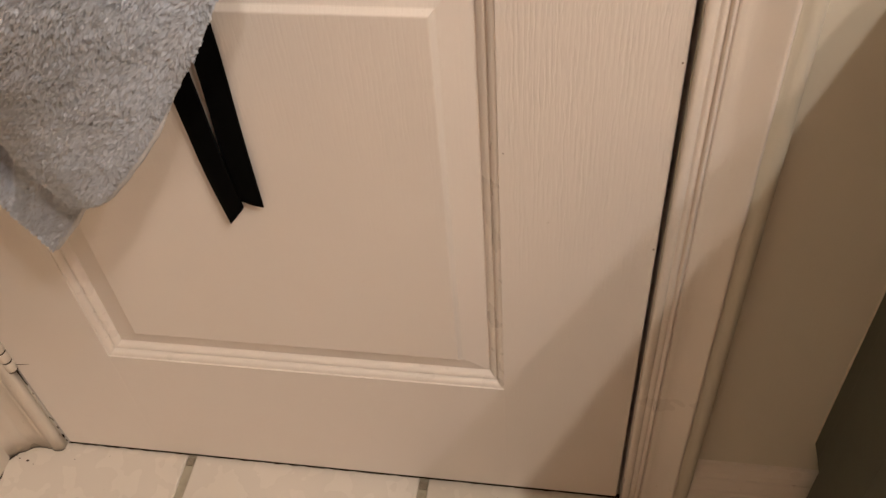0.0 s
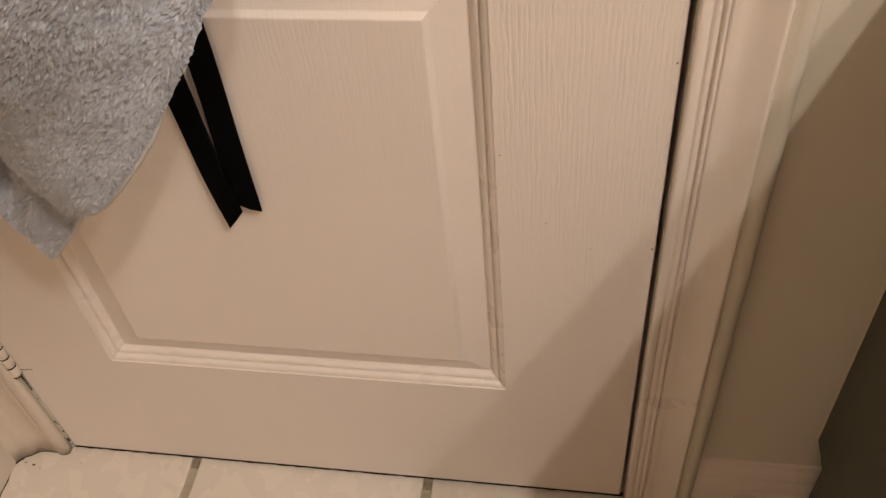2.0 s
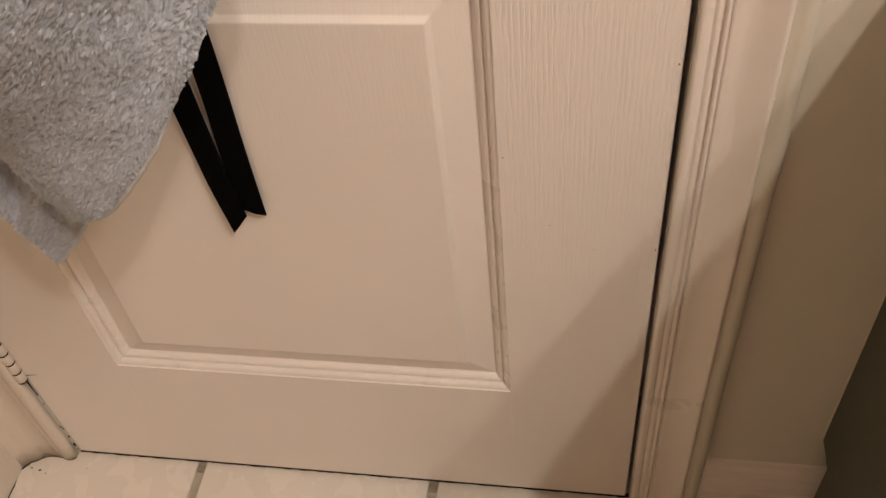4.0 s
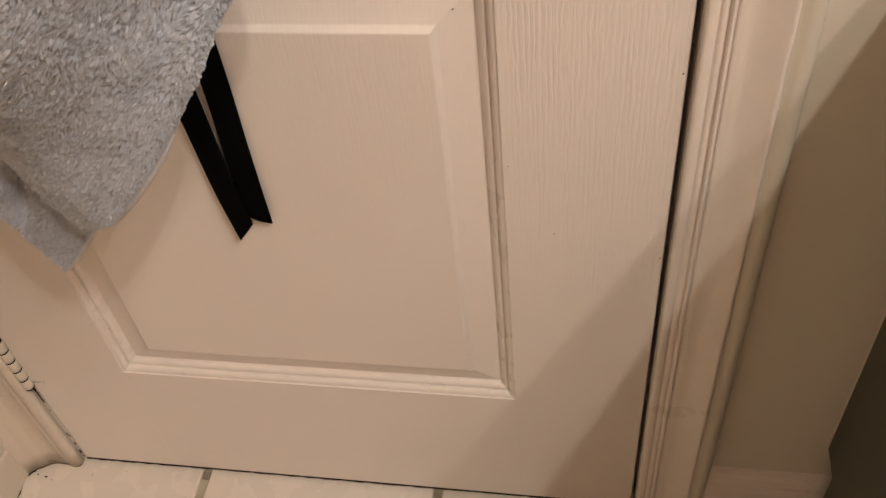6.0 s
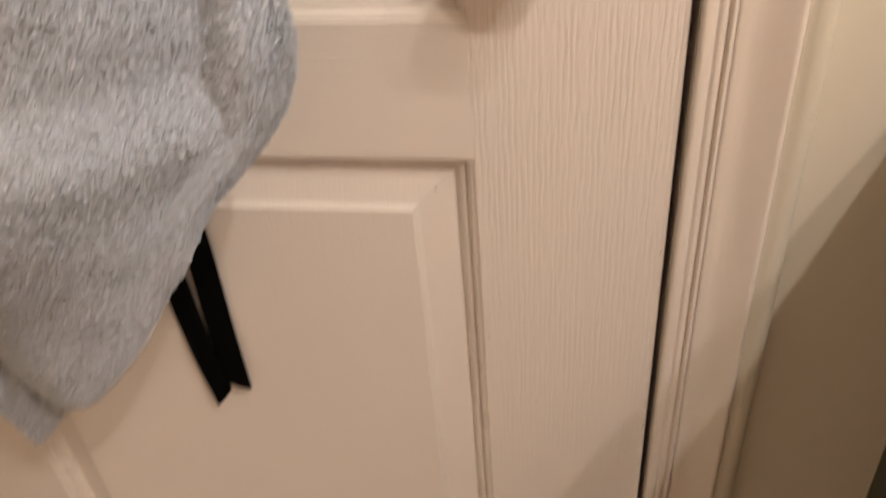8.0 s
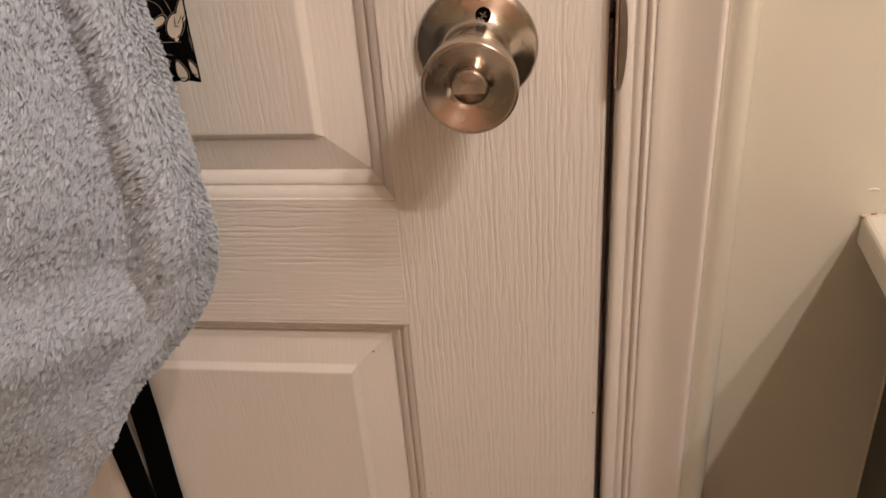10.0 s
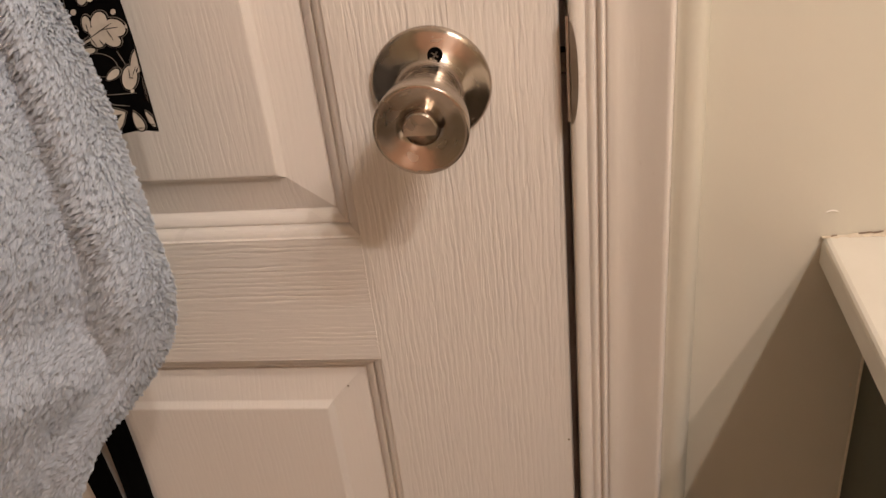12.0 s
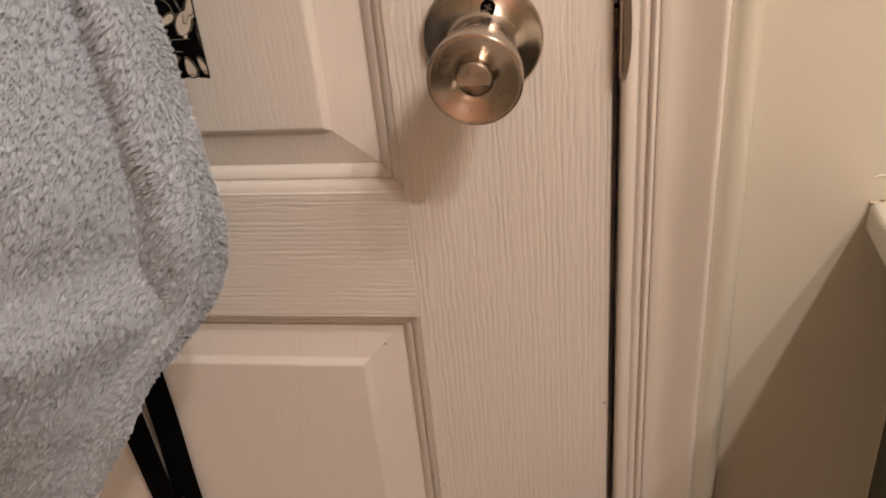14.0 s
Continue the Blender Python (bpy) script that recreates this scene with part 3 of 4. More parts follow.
def cloth_y(x, z):
    return -0.041 + 0.0012 * math.sin((x + 0.1) * 70 + z * 6) * ease(-0.10, -0.12, x) - 0.004 * ease(0.97, 0.93, z) + 0.022 * ease(1.10, 1.40, z)


def cloth_right(z):
    return -0.0928 - 0.0039 * ease(0.925, 0.965, z) - 0.02 * ease(1.05, 1.4, z) + 0.0012 * math.sin(z * 60)


bm = bmesh.new()
grid = []
for j in range(61):
    z = 0.9245 + (1.495 - 0.9245) * j / 60
    row = []
    for i in range(25):
        x_r = cloth_right(z)
        x = x_r + (-0.24 - x_r) * i / 24
        row.append(bm.verts.new((x, cloth_y(x, z), z + 0.0012 * math.sin(i * 0.9) * (j == 0))))
    grid.append(row)
for a, b in zip(grid, grid[1:]):
    for i in range(24):
        bm.faces.new((a[i], a[i + 1], b[i + 1], b[i]))
bmesh.ops.transform(bm, matrix=garment_shift, verts=bm.verts)
cloth = smooth(part("cloth", bm, PRINT_BLACK, garment, "black cotton with cream leaf print"))
thick = cloth.modifiers.new("thick", "SOLIDIFY")
thick.thickness, thick.offset = 0.0012, 0.0


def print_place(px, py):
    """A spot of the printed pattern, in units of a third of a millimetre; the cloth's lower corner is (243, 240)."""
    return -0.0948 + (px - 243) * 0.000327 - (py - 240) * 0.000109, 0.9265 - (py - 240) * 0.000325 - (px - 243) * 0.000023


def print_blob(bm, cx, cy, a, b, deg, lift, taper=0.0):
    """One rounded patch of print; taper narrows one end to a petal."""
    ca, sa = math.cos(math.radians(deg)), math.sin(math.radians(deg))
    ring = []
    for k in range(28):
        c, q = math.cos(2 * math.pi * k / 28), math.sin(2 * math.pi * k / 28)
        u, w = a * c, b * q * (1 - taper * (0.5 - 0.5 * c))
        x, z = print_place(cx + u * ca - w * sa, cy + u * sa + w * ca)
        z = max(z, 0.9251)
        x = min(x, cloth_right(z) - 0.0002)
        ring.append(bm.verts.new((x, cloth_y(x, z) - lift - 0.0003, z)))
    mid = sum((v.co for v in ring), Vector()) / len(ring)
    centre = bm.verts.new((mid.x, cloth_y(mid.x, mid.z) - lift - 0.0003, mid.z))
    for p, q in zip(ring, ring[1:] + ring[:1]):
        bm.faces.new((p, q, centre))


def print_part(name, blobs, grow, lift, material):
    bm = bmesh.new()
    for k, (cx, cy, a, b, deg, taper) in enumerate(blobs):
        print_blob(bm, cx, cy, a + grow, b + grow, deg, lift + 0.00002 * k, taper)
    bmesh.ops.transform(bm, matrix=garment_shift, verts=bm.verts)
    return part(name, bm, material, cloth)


def motif(lobes, veins=(), dx=0, dy=0):
    """Cream lobes on black with a fine cream contour round them, and dark veins."""
    lobes = [(cx + dx, cy + dy, a, b, deg, taper) for cx, cy, a, b, deg, taper in lobes]
    veins = [(cx + dx, cy + dy, a, 0.9, deg, 0.4) for cx, cy, a, deg in veins]
    print_part("print_contour", lobes, 3.4, 0.0008, PRINT_LINE)
    print_part("print_ground", lobes, 2.5, 0.0011, PRINT_BLACK)
    print_part("print_leaf", lobes, 0.0, 0.0014, PRINT_WHITE)
    if veins:
        print_part("print_vein", veins, 0.0, 0.0017, PRINT_BLACK)


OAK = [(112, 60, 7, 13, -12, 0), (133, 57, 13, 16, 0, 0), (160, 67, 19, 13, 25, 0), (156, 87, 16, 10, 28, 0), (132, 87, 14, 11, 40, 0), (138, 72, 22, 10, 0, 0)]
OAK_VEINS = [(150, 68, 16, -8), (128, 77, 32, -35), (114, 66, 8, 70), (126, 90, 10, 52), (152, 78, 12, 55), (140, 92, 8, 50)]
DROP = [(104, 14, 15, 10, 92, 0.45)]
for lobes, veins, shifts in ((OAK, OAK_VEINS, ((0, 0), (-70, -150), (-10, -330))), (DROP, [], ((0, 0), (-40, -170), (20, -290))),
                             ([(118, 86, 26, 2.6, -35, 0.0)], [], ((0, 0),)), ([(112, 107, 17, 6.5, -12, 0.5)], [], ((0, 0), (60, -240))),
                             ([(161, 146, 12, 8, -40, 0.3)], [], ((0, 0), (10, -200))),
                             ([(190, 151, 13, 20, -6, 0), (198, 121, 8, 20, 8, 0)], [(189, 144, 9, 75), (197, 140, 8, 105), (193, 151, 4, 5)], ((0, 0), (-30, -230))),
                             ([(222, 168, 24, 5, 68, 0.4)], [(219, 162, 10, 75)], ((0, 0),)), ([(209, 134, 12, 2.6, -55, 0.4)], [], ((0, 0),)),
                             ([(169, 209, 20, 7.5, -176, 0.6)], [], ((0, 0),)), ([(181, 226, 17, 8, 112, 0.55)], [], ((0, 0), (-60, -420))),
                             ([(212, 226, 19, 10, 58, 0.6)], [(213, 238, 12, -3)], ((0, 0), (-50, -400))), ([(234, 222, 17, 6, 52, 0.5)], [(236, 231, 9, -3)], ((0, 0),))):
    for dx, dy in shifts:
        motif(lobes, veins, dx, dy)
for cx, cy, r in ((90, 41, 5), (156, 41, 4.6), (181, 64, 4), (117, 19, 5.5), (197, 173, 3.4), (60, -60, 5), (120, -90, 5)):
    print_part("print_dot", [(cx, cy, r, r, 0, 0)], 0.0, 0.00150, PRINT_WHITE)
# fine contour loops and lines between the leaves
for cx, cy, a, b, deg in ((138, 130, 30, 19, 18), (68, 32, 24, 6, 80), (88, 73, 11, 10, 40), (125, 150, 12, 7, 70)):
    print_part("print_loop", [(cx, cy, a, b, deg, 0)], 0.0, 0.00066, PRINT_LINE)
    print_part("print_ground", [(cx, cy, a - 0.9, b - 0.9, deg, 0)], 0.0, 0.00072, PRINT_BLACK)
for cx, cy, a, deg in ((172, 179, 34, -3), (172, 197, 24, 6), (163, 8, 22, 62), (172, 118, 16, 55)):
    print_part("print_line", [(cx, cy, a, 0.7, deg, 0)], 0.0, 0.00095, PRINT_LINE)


def tie(points_left, points_right, name):
    """A flat ribbon between two edges, with thickness and soft long edges."""
    bm = bmesh.new()
    rows = []
    for k in range(41):
        a, b = spline(points_left, k / 40), spline(points_right, k / 40)
        row = [a.lerp(b, f) + Vector((0, -0.0016 * math.sin(math.pi * f), 0)) for f in (0, 0.08, 0.5, 0.92, 1)]
        rows.append([bm.verts.new(p) for p in row])
    for a, b in zip(rows, rows[1:]):
        for i in range(4):
            bm.faces.new((a[i], a[i + 1], b[i + 1], b[i]))
    bmesh.ops.transform(bm, matrix=garment_shift, verts=bm.verts)
    ob = smooth(part(name, bm, BLACK_CLOTH, garment, "black velvet ribbon tie with a slanted end"))
    m = ob.modifiers.new("thick", "SOLIDIFY")
    m.thickness, m.offset = 0.0016, 0.0


tie([(-0.236, -0.050, 1.47), (-0.228, -0.030, 1.10), (-0.227, -0.012, 0.80), (-0.2285, -0.005, 0.632), (-0.2300, -0.0045, 0.540), (-0.2262, -0.0055, 0.489)],
    [(-0.212, -0.050, 1.47), (-0.208, -0.030, 1.10), (-0.206, -0.012, 0.80), (-0.2060, -0.005, 0.655), (-0.2072, -0.0045, 0.560), (-0.2062, -0.0062, 0.4825)], "tie")
tie([(-0.250, -0.047, 1.47), (-0.275, -0.030, 1.10), (-0.268, -0.012, 0.80), (-0.2560, -0.006, 0.600), (-0.2490, -0.0075, 0.520), (-0.2405, -0.0085, 0.461)],
    [(-0.226, -0.047, 1.47), (-0.252, -0.030, 1.10), (-0.243, -0.012, 0.80), (-0.2355, -0.006, 0.640), (-0.2295, -0.0075, 0.540), (-0.2238, -0.0085, 0.483)], "tie")

# the towel
towel = thing("bath_towel", "blue-grey plush bath towel hanging in folds against the door", "towel", (-0.25, -0.10, 0.56))
towel_shift = Matrix.Translation((0.25, 0.10, -0.56))
FRONT_RIGHT = [(-0.195, -0.066, 1.485), (-0.160, -0.085, 1.30), (-0.118, -0.100, 1.13), (-0.089, -0.110, 1.023), (-0.075, -0.119, 0.975), (-0.065, -0.130, 0.915), (-0.0605, -0.136, 0.878),
               (-0.070, -0.140, 0.848), (-0.090, -0.150, 0.822), (-0.1125, -0.162, 0.799), (-0.1265, -0.169, 0.773), (-0.140, -0.171, 0.753), (-0.163, -0.172, 0.720), (-0.194, -0.172, 0.682), (-0.227, -0.167, 0.648), (-0.257, -0.155, 0.630)]
FRONT_LEFT = [(-0.235, -0.066, 1.485), (-0.300, -0.12, 1.30), (-0.360, -0.15, 1.15), (-0.410, -0.15, 1.00), (-0.420, -0.13, 0.87), (-0.405, -0.115, 0.83), (-0.378, -0.110, 0.797)]
BACK_RIGHT = [(-0.195, -0.060, 1.480), (-0.150, -0.060, 1.20), (-0.150, -0.060, 0.95), (-0.200, -0.080, 0.78), (-0.230, -0.132, 0.671), (-0.257, -0.141, 0.629), (-0.286, -0.133, 0.589), (-0.319, -0.128, 0.552)]
BACK_LEFT = [(-0.235, -0.060, 1.480), (-0.330, -0.06, 1.20), (-0.410, -0.07, 0.95), (-0.416, -0.095, 0.755), (-0.377, -0.125, 0.668)]


def front_sheet(u, v):
    """A point of the towel's outer layer: u from the far fold to the free edge, v downwards."""
    r, l = spline(FRONT_RIGHT, v), spline(FRONT_LEFT, v)
    p = l.lerp(r, u)
    d = (r - p).length
    upper = ease(0.74, 0.86, p.z) * ease(1.35, 1.1, p.z)
    p.x -= 0.0032
    p.y -= 0.042 * ease(0.005, 0.12, d) * (1 - upper) * ease(1.0, 0.75, v)
    p.y -= 0.012 * ease(-0.01, 0.035, d) * (0.35 + 0.65 * upper)
    valley = 0.045 - 0.027 * ease(0.885, 0.835, p.z)
    p.y -= 0.050 * ease(valley - 0.014, valley + 0.086, d) * upper
    p.y -= 0.0095 * math.sin(math.pi * min(d / valley, 1.0)) * upper
    p.y += 0.0045 * math.exp(-((d - valley) / 0.021) ** 2) * ease(0.775, 0.83, p.z) * ease(1.35, 1.1, p.z)
    rim = ease(0.0, 0.03, d) * ease(1.0, 0.93, v)
    p.y += 0.16 * max(0.0, d - 0.09) * ease(0.09, 0.14, d) * ease(1.15, 0.95, p.z)
    p.y += 0.005 * math.sin(d * 34 + p.z * 5) * ease(0.08, 0.16, d)
    p.y += 0.0022 * noise.noise(p * 26) * rim
    return p


def back_sheet(u, v):
    r, l = spline(BACK_RIGHT, v), spline(BACK_LEFT, v)
    p = l.lerp(r, u)
    d = (r - p).length
    p.y += 0.006 * math.sin(u * 26 + v * 3) * ease(0.0, 0.03, d) * ease(1.0, 0.86, v)
    p.y += 0.004 * noise.noise(p * 30) * ease(0.0, 0.03, d) * ease(1.0, 0.9, v)
    return p


def sheet_mesh(name, surface, nu, nv, label=""):
    bm = bmesh.new()
    grid = [[bm.verts.new(surface(i / nu, j / nv)) for i in range(nu + 1)] for j in range(nv + 1)]
    for a, b in zip(grid, grid[1:]):
        for i in range(nu):
            bm.faces.new((a[i], b[i], b[i + 1], a[i + 1]))
    bmesh.ops.transform(bm, matrix=towel_shift, verts=bm.verts)
    ob = smooth(part(name, bm, TOWEL_BASE, towel, label))
    m = ob.modifiers.new("thick", "SOLIDIFY")
    m.thickness, m.offset = 0.005, 0.0
    return ob


front_layer = sheet_mesh("outer_layer", front_sheet, 70, 120)
back_layer = sheet_mesh("inner_layer", back_sheet, 40, 80)


def pile(name, surface, count, z_top, u_low, seed, parent):
    """Plush pile on one layer: short locks of strands combed in drifting directions; one joined mesh."""
    rng = np.random.default_rng(seed)
    nu, nv, strands = 110, 200, 7
    pts = np.array([[surface(i / nu, j / nv) for i in range(nu + 1)] for j in range(nv + 1)])
    du = np.gradient(pts, axis=1)
    dv = np.gradient(pts, axis=0)
    nrm = np.cross(du, dv)
    area = np.linalg.norm(nrm, axis=2)
    nrm = nrm / np.maximum(area, 1e-12)[..., None]
    if np.mean(nrm[..., 1]) > 0:
        nrm = -nrm
    keep = area[:-1, :-1] * (pts[:-1, :-1, 2] < z_top)
    keep[:, : int(u_low * nu)] = 0
    cells = rng.choice(keep.size, count, p=(keep / keep.sum()).ravel())
    j, i = np.unravel_index(cells, keep.shape)
    fi, fj = rng.random(count)[:, None], rng.random(count)[:, None]
    root = pts[j, i] * (1 - fi) * (1 - fj) + pts[j, i + 1] * fi * (1 - fj) + pts[j + 1, i] * (1 - fi) * fj + pts[j + 1, i + 1] * fi * fj
    n = nrm[j, i]
    root = root + n * 0.0022
    side = np.cross(n, np.array([0.0, 0.0, 1.0]))
    side /= np.maximum(np.linalg.norm(side, axis=1), 1e-9)[:, None]
    down = np.cross(side, n)
    down = np.where(down[:, 2:3] > 0, -down, down)

    def drift(f):
        return np.array([noise.noise_vector(p) for p in (root * f).tolist()])

    tuft, slow = drift(260.0), drift(40.0)
    angle = 0.85 + 0.7 * slow[:, 0] + 0.4 * tuft[:, 0] + rng.normal(0, 0.22, count)
    lean = down * np.cos(angle)[:, None] + side * np.sin(angle)[:, None]
    tilt = np.clip(1.25 + 0.6 * tuft[:, 1] + rng.normal(0, 0.25, count), 0.4, 2.4)[:, None]
    # locks on the free edge stand outwards
    out = du[j, i] / np.maximum(np.linalg.norm(du[j, i], axis=1), 1e-9)[:, None]
    rim = np.clip(((i + fi[:, 0]) / nu - 0.965) / 0.03, 0, 1)[:, None]
    low = np.clip(((j + fj[:, 0]) / nv - 0.97) / 0.03, 0, 1)
    way = n + lean * tilt * (1 - 0.7 * np.maximum(rim, low[:, None])) + out * rim * 0.32
    way /= np.linalg.norm(way, axis=1)[:, None]
    length = 0.0040 * rng.uniform(0.7, 1.2, count) * (1 + (0.35 * tuft[:, 2] + 0.1 * slow[:, 2]) * (1 - rim[:, 0])) * (1 - 0.45 * np.maximum(rim[:, 0], low))
    lock = np.repeat(rng.normal(0, 0.16, (count, 3)) + tuft * 0.2, strands, axis=0)
    # the strands of a lock start apart and close towards its tip
    way, n, length = (np.repeat(a, strands, axis=0) for a in (way, n, length[:, None]))
    across = np.cross(way, n)
    across /= np.maximum(np.linalg.norm(across, axis=1), 1e-9)[:, None]
    along = np.cross(n, across)
    total = count * strands
    a, b = rng.normal(0, 0.00042, (2, total, 1))
    base = np.repeat(root, strands, axis=0) + across * a + along * b
    length = length * rng.uniform(0.75, 1.1, (total, 1))
    mid = base + (n * 0.6 + way * 0.5) * length * 0.55 - (across * a + along * b) * 0.2
    tip = base + way * length - (across * a + along * b) * 0.62
    w = rng.uniform(0.00013, 0.00021, (total, 1))
    verts = np.stack([base - across * w, base + across * w, mid - across * w * 0.95, mid + across * w * 0.95, tip], axis=1).reshape(-1, 3)
    verts = verts + np.array(towel_shift.translation)
    k = np.arange(total) * 5
    tris = np.stack([np.stack([k, k + 1, k + 3], 1), np.stack([k, k + 3, k + 2], 1), np.stack([k + 2, k + 3, k + 4], 1)], axis=1).reshape(-1, 3)
    mesh = bpy.data.meshes.new(name)
    mesh.from_pydata(verts.tolist(), [], tris.tolist())
    mesh.materials.append(TOWEL_PILE)
    # soft strands take most of their shading from the cloth below
    mesh.polygons.foreach_set("use_smooth", np.ones(len(mesh.polygons), dtype=bool))
    blade = np.cross(across, tip - base)
    blade /= np.maximum(np.linalg.norm(blade, axis=1), 1e-9)[:, None]
    blade *= np.where(np.sum(blade * n, axis=1) < 0, -1.0, 1.0)[:, None]
    soft = n * 0.8 + blade * 0.2 + lock
    soft /= np.linalg.norm(soft, axis=1)[:, None]
    mesh.normals_split_custom_set_from_vertices(np.repeat(soft, 5, axis=0).tolist())
    ob = new(name, mesh)
    ob.parent = parent
    return tagged(ob, "soft blue-grey plush pile", kind="stuff")


pile("nap", front_sheet, 95000, 1.09, 0.30, 5, front_layer)
pile("nap", back_sheet, 15000, 0.80, 0.25, 6, back_layer)


def hem(name, surface, path, radius, parent):
    """A stitched border round a layer's free edge."""
    centre = [surface(u, v) for u, v in path]
    bm = bmesh.new()
    ringset = []
    for k, p in enumerate(centre):
        d = (centre[min(k + 1, len(centre) - 1)] - centre[max(k - 1, 0)]).normalized()
        a = d.orthogonal().normalized() if abs(d.y) > 0.95 else d.cross(Vector((0, 1, 0))).normalized()
        b = d.cross(a)
        r = radius * (1 + 0.06 * math.sin(k * 0.7)) * (0.15 + 0.85 * ease(0, 14, k))
        ringset.append([bm.verts.new(p + a * r * math.cos(t) + b * r * 0.75 * math.sin(t)) for t in (2 * math.pi * q / 8 for q in range(8))])
    for a, b in zip(ringset, ringset[1:]):
        for q in range(8):
            bm.faces.new((a[q], a[(q + 1) % 8], b[(q + 1) % 8], b[q]))
    bmesh.ops.transform(bm, matrix=towel_shift, verts=bm.verts)
    smooth(part(name, bm, TOWEL_HEM, parent, "flat pale stitched hem"))


hem("hem", front_sheet, [(1.0, 0.77 + 0.23 * k / 60) for k in range(61)] + [(1 - k / 40, 1.0) for k in range(1, 41)], 0.0030, front_layer)
hem("hem", back_sheet, [(1.0, 0.5 + 0.5 * k / 40) for k in range(41)] + [(1 - k / 30, 1.0) for k in range(1, 31)], 0.0028, back_layer)

# ---- small marks ----
def ease_up(x):
    return min(max(x, 0.0), 1.0)


bm = bmesh.new()
rng = random.Random(11)
prev = None
crest = []
for k in range(121):
    x = COUNTER_FRONT - 0.0005 + (0.9 - COUNTER_FRONT) * k / 120 * 0.35
    h = (0.0027 + 0.0014 * noise.noise(Vector((x * 170, 0, 0))) + 0.0005 * rng.random()) * ease_up(k / 22)
    crest.append((x, h))
    row = [bm.verts.new((x, -0.0003, COUNTER_TOP + h)), bm.verts.new((x, -0.0010 - 0.0008 * rng.random(), COUNTER_TOP + h * 0.7)), bm.verts.new((x, -0.0024 - 0.0012 * rng.random(), COUNTER_TOP + 0.0002))]
    if prev:
        for a in range(2):
            bm.faces.new((prev[a], prev[a + 1], row[a + 1], row[a]))
    prev = row
part("caulk_bead", bm, CAULK, counter, "cracked yellowed caulk along the wall")
def crack_depth(x):
    return 0.0013 * noise.noise(Vector((x * 120, 4.0, 0))) + 0.0008 * ease_up((x - 0.30) / 0.08) - 0.0001


open_run = []
for x, h in crest + [(9.0, 0.0)]:
    deep = crack_depth(x) if x < 9.0 else 0.0
    if deep > 0.0001:
        open_run.append((x, h, min(deep, 0.0004)))
        continue
    if len(open_run) > 1:
        bm = bmesh.new()
        rows = [[bm.verts.new((q, -0.0006, COUNTER_TOP + e + 0.0002)), bm.verts.new((q, -0.0017, COUNTER_TOP + e + 0.0002 - w))] for q, e, w in open_run]
        for p, q in zip(rows, rows[1:]):
            bm.faces.new((p[0], p[1], q[1], q[0]))
        part("caulk_crack", bm, NICK, counter, "dark crack in the caulk")
    open_run = []

bm = bmesh.new()
prev = None
for k in range(25):
    a = math.radians(25 + 125 * k / 24)
    wide = 0.0008 * math.sin(math.pi * (k + 0.5) / 25)
    row = [bm.verts.new((0.2935 + (0.0042 + q) * math.cos(a), y, 0.8285 + (0.0024 + q) * math.sin(a))) for q, y in ((wide, -0.0003), (0.0, -0.0009), (-wide * 0.6, -0.0003))]
    if prev:
        for q in range(2):
            bm.faces.new((prev[q], prev[q + 1], row[q + 1], row[q]))
    prev = row
part("paint_scar", bm, CHIP, wall_north, "pale crescent scar in the paint")
bm = bmesh.new()
fleck(bm, 0.321, -0.0004, 0.694, 0.0013, 61, "y", 1.6)
fleck(bm, 0.2155, -0.0006, 0.826, 0.0009, 62, "y", 1.0)
part("nail_pop", bm, CAULK, wall_north, "small bump in the wall paint")
bm = bmesh.new()
fleck(bm, 0.2060, -0.0172, 0.6840, 0.0026, 63, "y", 0.5)
fleck(bm, 0.1940, -0.0206, 0.632, 0.0010, 64, "y", 1.2)
fleck(bm, 0.2035, -0.0180, 0.722, 0.0008, 65, "y", 1.0)
part("paint_chip", bm, CHIP, door_frame, "small bright paint chip")
bm = bmesh.new()
for x, z, s, q in ((0.0408, 0.4775, 0.0012, 0.3), (0.1305, 0.645, 0.0010, 1.0), (0.1308, 0.452, 0.0009, 1.4), (-0.0300, 0.6915, 0.0010, 0.8), (0.079, 0.449, 0.0008, 0.4), (0.004, 0.553, 0.0007, 1.0)):
    fleck(bm, x, -0.0003 if x > -0.02 else 0.0078, z, s, int(1000 * z), "y", q)
door_part("paint_nick", bm, NICK, label="small dark nick in the paint")

def ease_in(a, b, x):
    return min(max((x - a) / (b - a), 0.0), 1.0)


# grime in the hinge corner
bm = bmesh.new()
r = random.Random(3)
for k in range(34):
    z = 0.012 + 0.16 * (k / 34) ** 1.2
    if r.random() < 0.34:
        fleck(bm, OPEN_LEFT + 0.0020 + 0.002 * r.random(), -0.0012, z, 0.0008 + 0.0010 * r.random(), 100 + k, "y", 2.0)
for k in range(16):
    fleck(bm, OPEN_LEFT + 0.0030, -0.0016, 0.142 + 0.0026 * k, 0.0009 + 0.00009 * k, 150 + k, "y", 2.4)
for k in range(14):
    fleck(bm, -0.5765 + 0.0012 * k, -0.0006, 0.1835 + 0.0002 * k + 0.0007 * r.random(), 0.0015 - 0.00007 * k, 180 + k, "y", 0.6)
part("corner_grime", bm, GRIME_AND_GAP, door_frame, "dark grime along the hinge side")
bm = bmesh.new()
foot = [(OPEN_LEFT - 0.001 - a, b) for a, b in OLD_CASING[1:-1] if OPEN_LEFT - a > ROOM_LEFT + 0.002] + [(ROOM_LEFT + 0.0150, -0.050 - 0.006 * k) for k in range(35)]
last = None
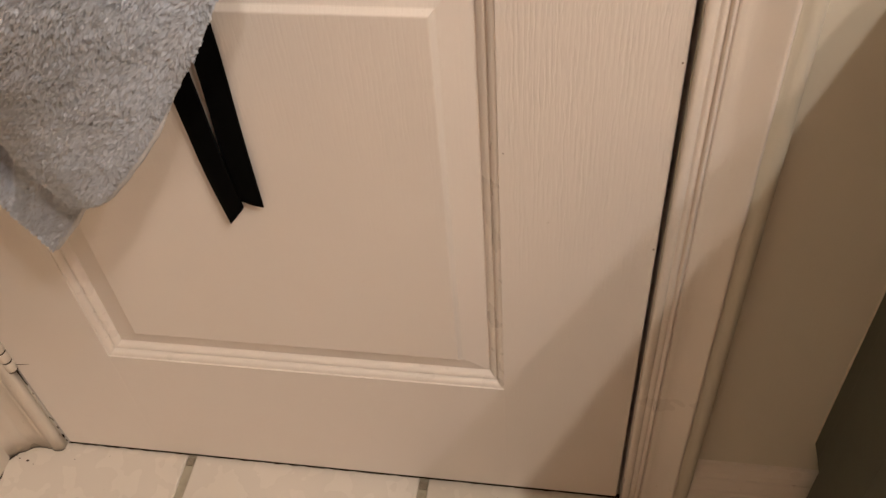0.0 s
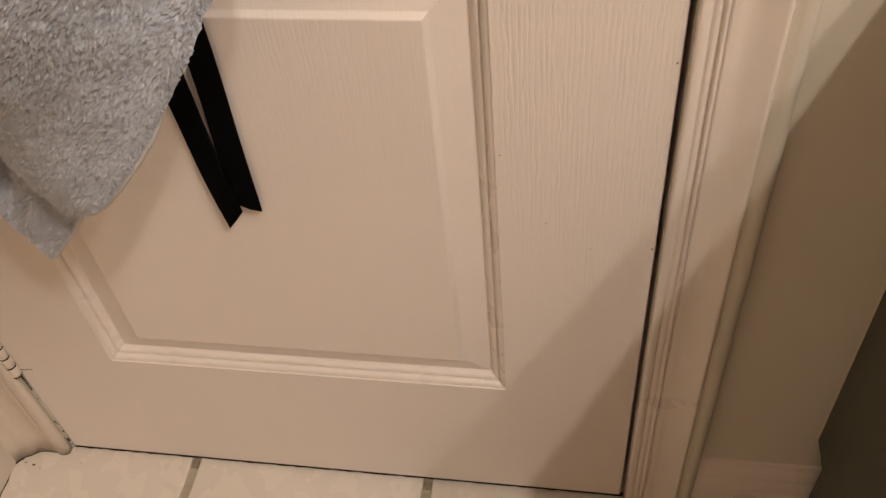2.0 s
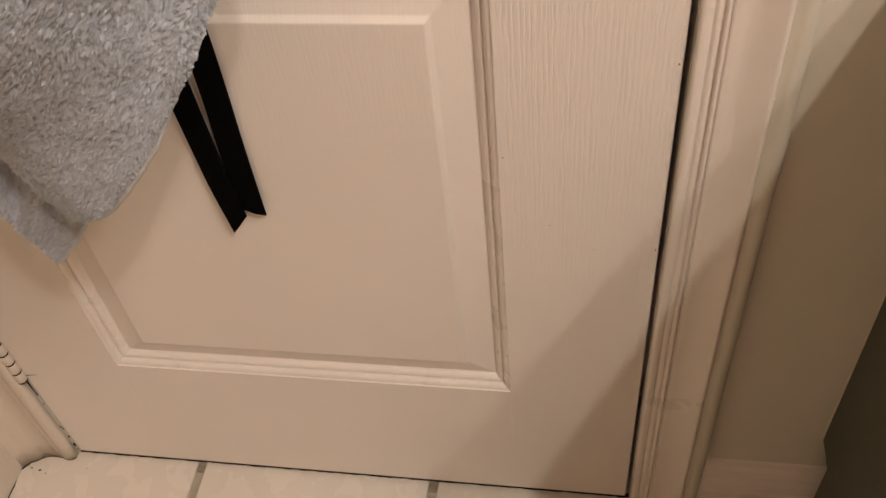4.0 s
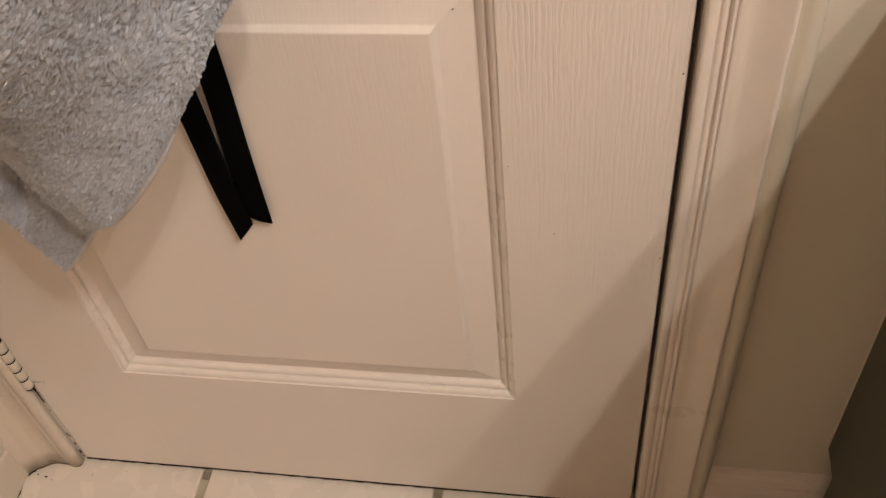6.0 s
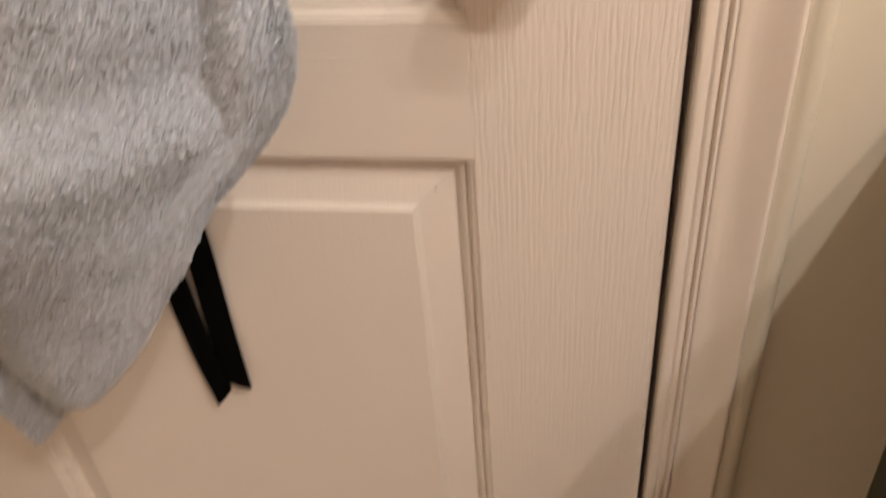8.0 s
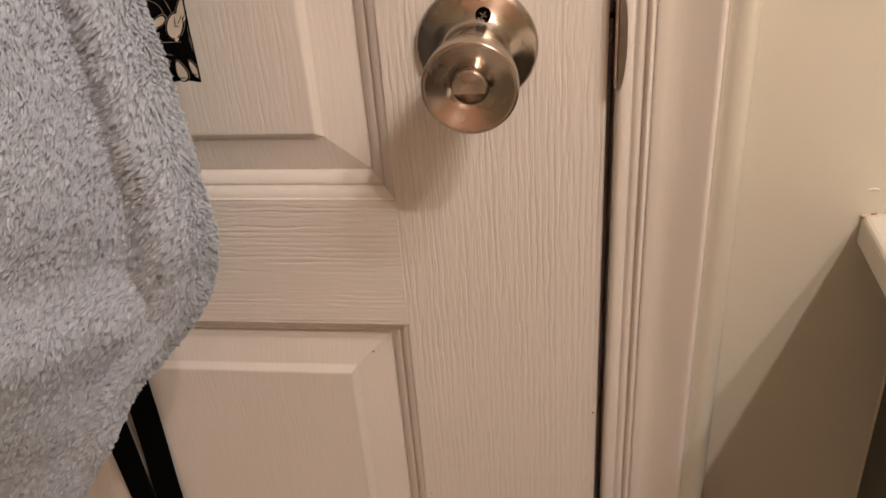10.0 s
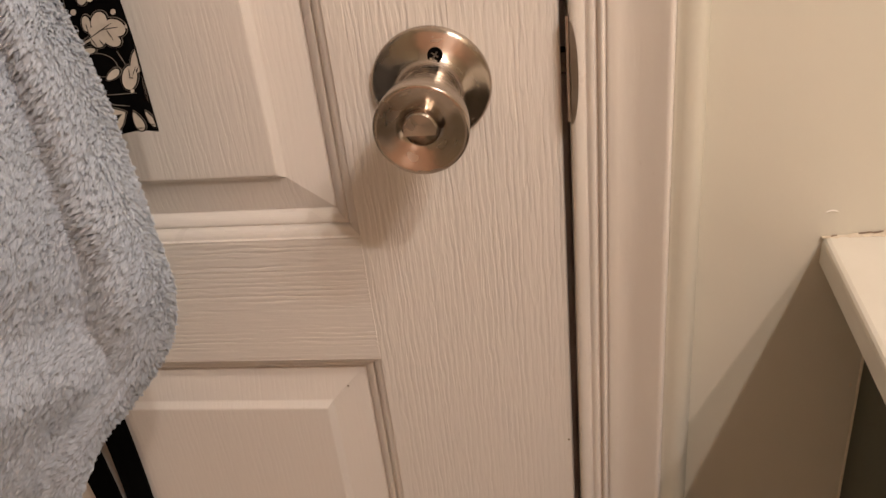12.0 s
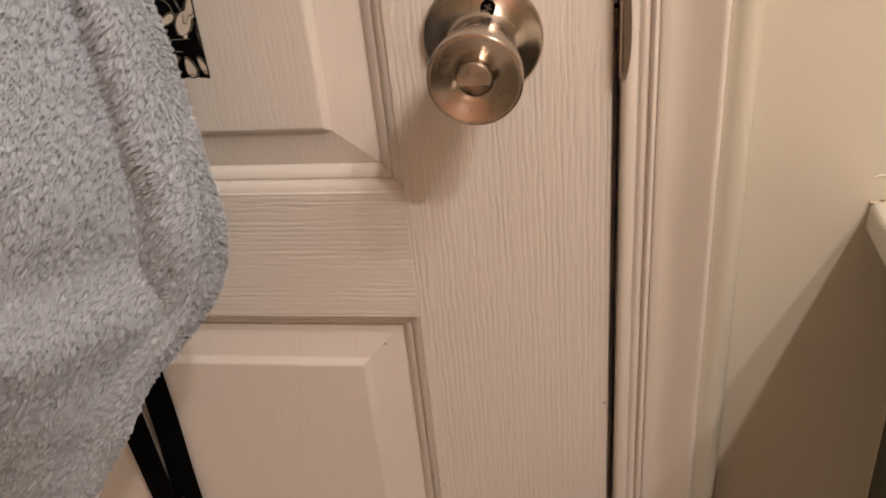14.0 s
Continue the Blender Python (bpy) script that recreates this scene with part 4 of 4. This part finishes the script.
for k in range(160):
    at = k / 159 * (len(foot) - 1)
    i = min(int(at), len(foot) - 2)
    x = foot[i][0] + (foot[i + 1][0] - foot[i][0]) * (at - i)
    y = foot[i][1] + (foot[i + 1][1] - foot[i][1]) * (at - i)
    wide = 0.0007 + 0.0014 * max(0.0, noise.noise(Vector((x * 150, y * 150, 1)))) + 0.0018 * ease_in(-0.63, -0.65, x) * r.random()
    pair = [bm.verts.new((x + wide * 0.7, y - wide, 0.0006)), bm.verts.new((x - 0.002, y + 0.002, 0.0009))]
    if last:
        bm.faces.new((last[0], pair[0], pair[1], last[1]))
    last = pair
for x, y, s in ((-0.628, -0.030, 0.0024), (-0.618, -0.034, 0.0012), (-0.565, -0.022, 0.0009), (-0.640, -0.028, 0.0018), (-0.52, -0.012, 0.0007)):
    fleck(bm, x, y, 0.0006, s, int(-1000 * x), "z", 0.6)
# dark strip laid under the door, as dirt and for the gap's missing shade
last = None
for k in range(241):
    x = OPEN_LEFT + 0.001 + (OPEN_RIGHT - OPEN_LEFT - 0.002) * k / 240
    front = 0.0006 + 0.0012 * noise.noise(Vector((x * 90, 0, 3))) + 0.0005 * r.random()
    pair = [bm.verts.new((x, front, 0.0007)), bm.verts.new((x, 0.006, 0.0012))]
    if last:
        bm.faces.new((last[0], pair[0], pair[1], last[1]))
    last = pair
part("floor_grime_and_dark_gap", bm, GRIME_AND_GAP, floor_slab, "dark dirt along the foot of the trim and a darkened gap under the door")

# worn grout ends under the door
bm = bmesh.new()
for x in (-0.4105, -0.1035):
    box(bm, x - 0.0048, x + 0.0048, -0.0125, -0.002, -0.0036, -0.0008, 0.0006, 1)
part("grout_patch", bm, WORN_GROUT, floor_slab, "dark worn patch of grout")

# ---- floor tiles ----
PITCH, JOINT = 0.307, 0.0118
tile_bm = block(-PITCH / 2 + JOINT / 2, PITCH / 2 - JOINT / 2, -PITCH / 2 + JOINT / 2, PITCH / 2 - JOINT / 2, -0.008, 0.0, 0.0022, 2)
tile = part("tile", tile_bm, TILE, floor_slab)
first = True
for i in range(-2, 5):
    for j in range(0, 8):
        x, y = -0.257 + PITCH * i, -0.108 - PITCH * (j - 1)
        if y + PITCH / 2 < ROOM_BACK or x - PITCH / 2 > ROOM_RIGHT:
            continue
        ob = tile if first else new("tile", tile.data)
        first = False
        ob.parent = floor_slab
        ob.location = (x, y, 0.0002 * random.random())
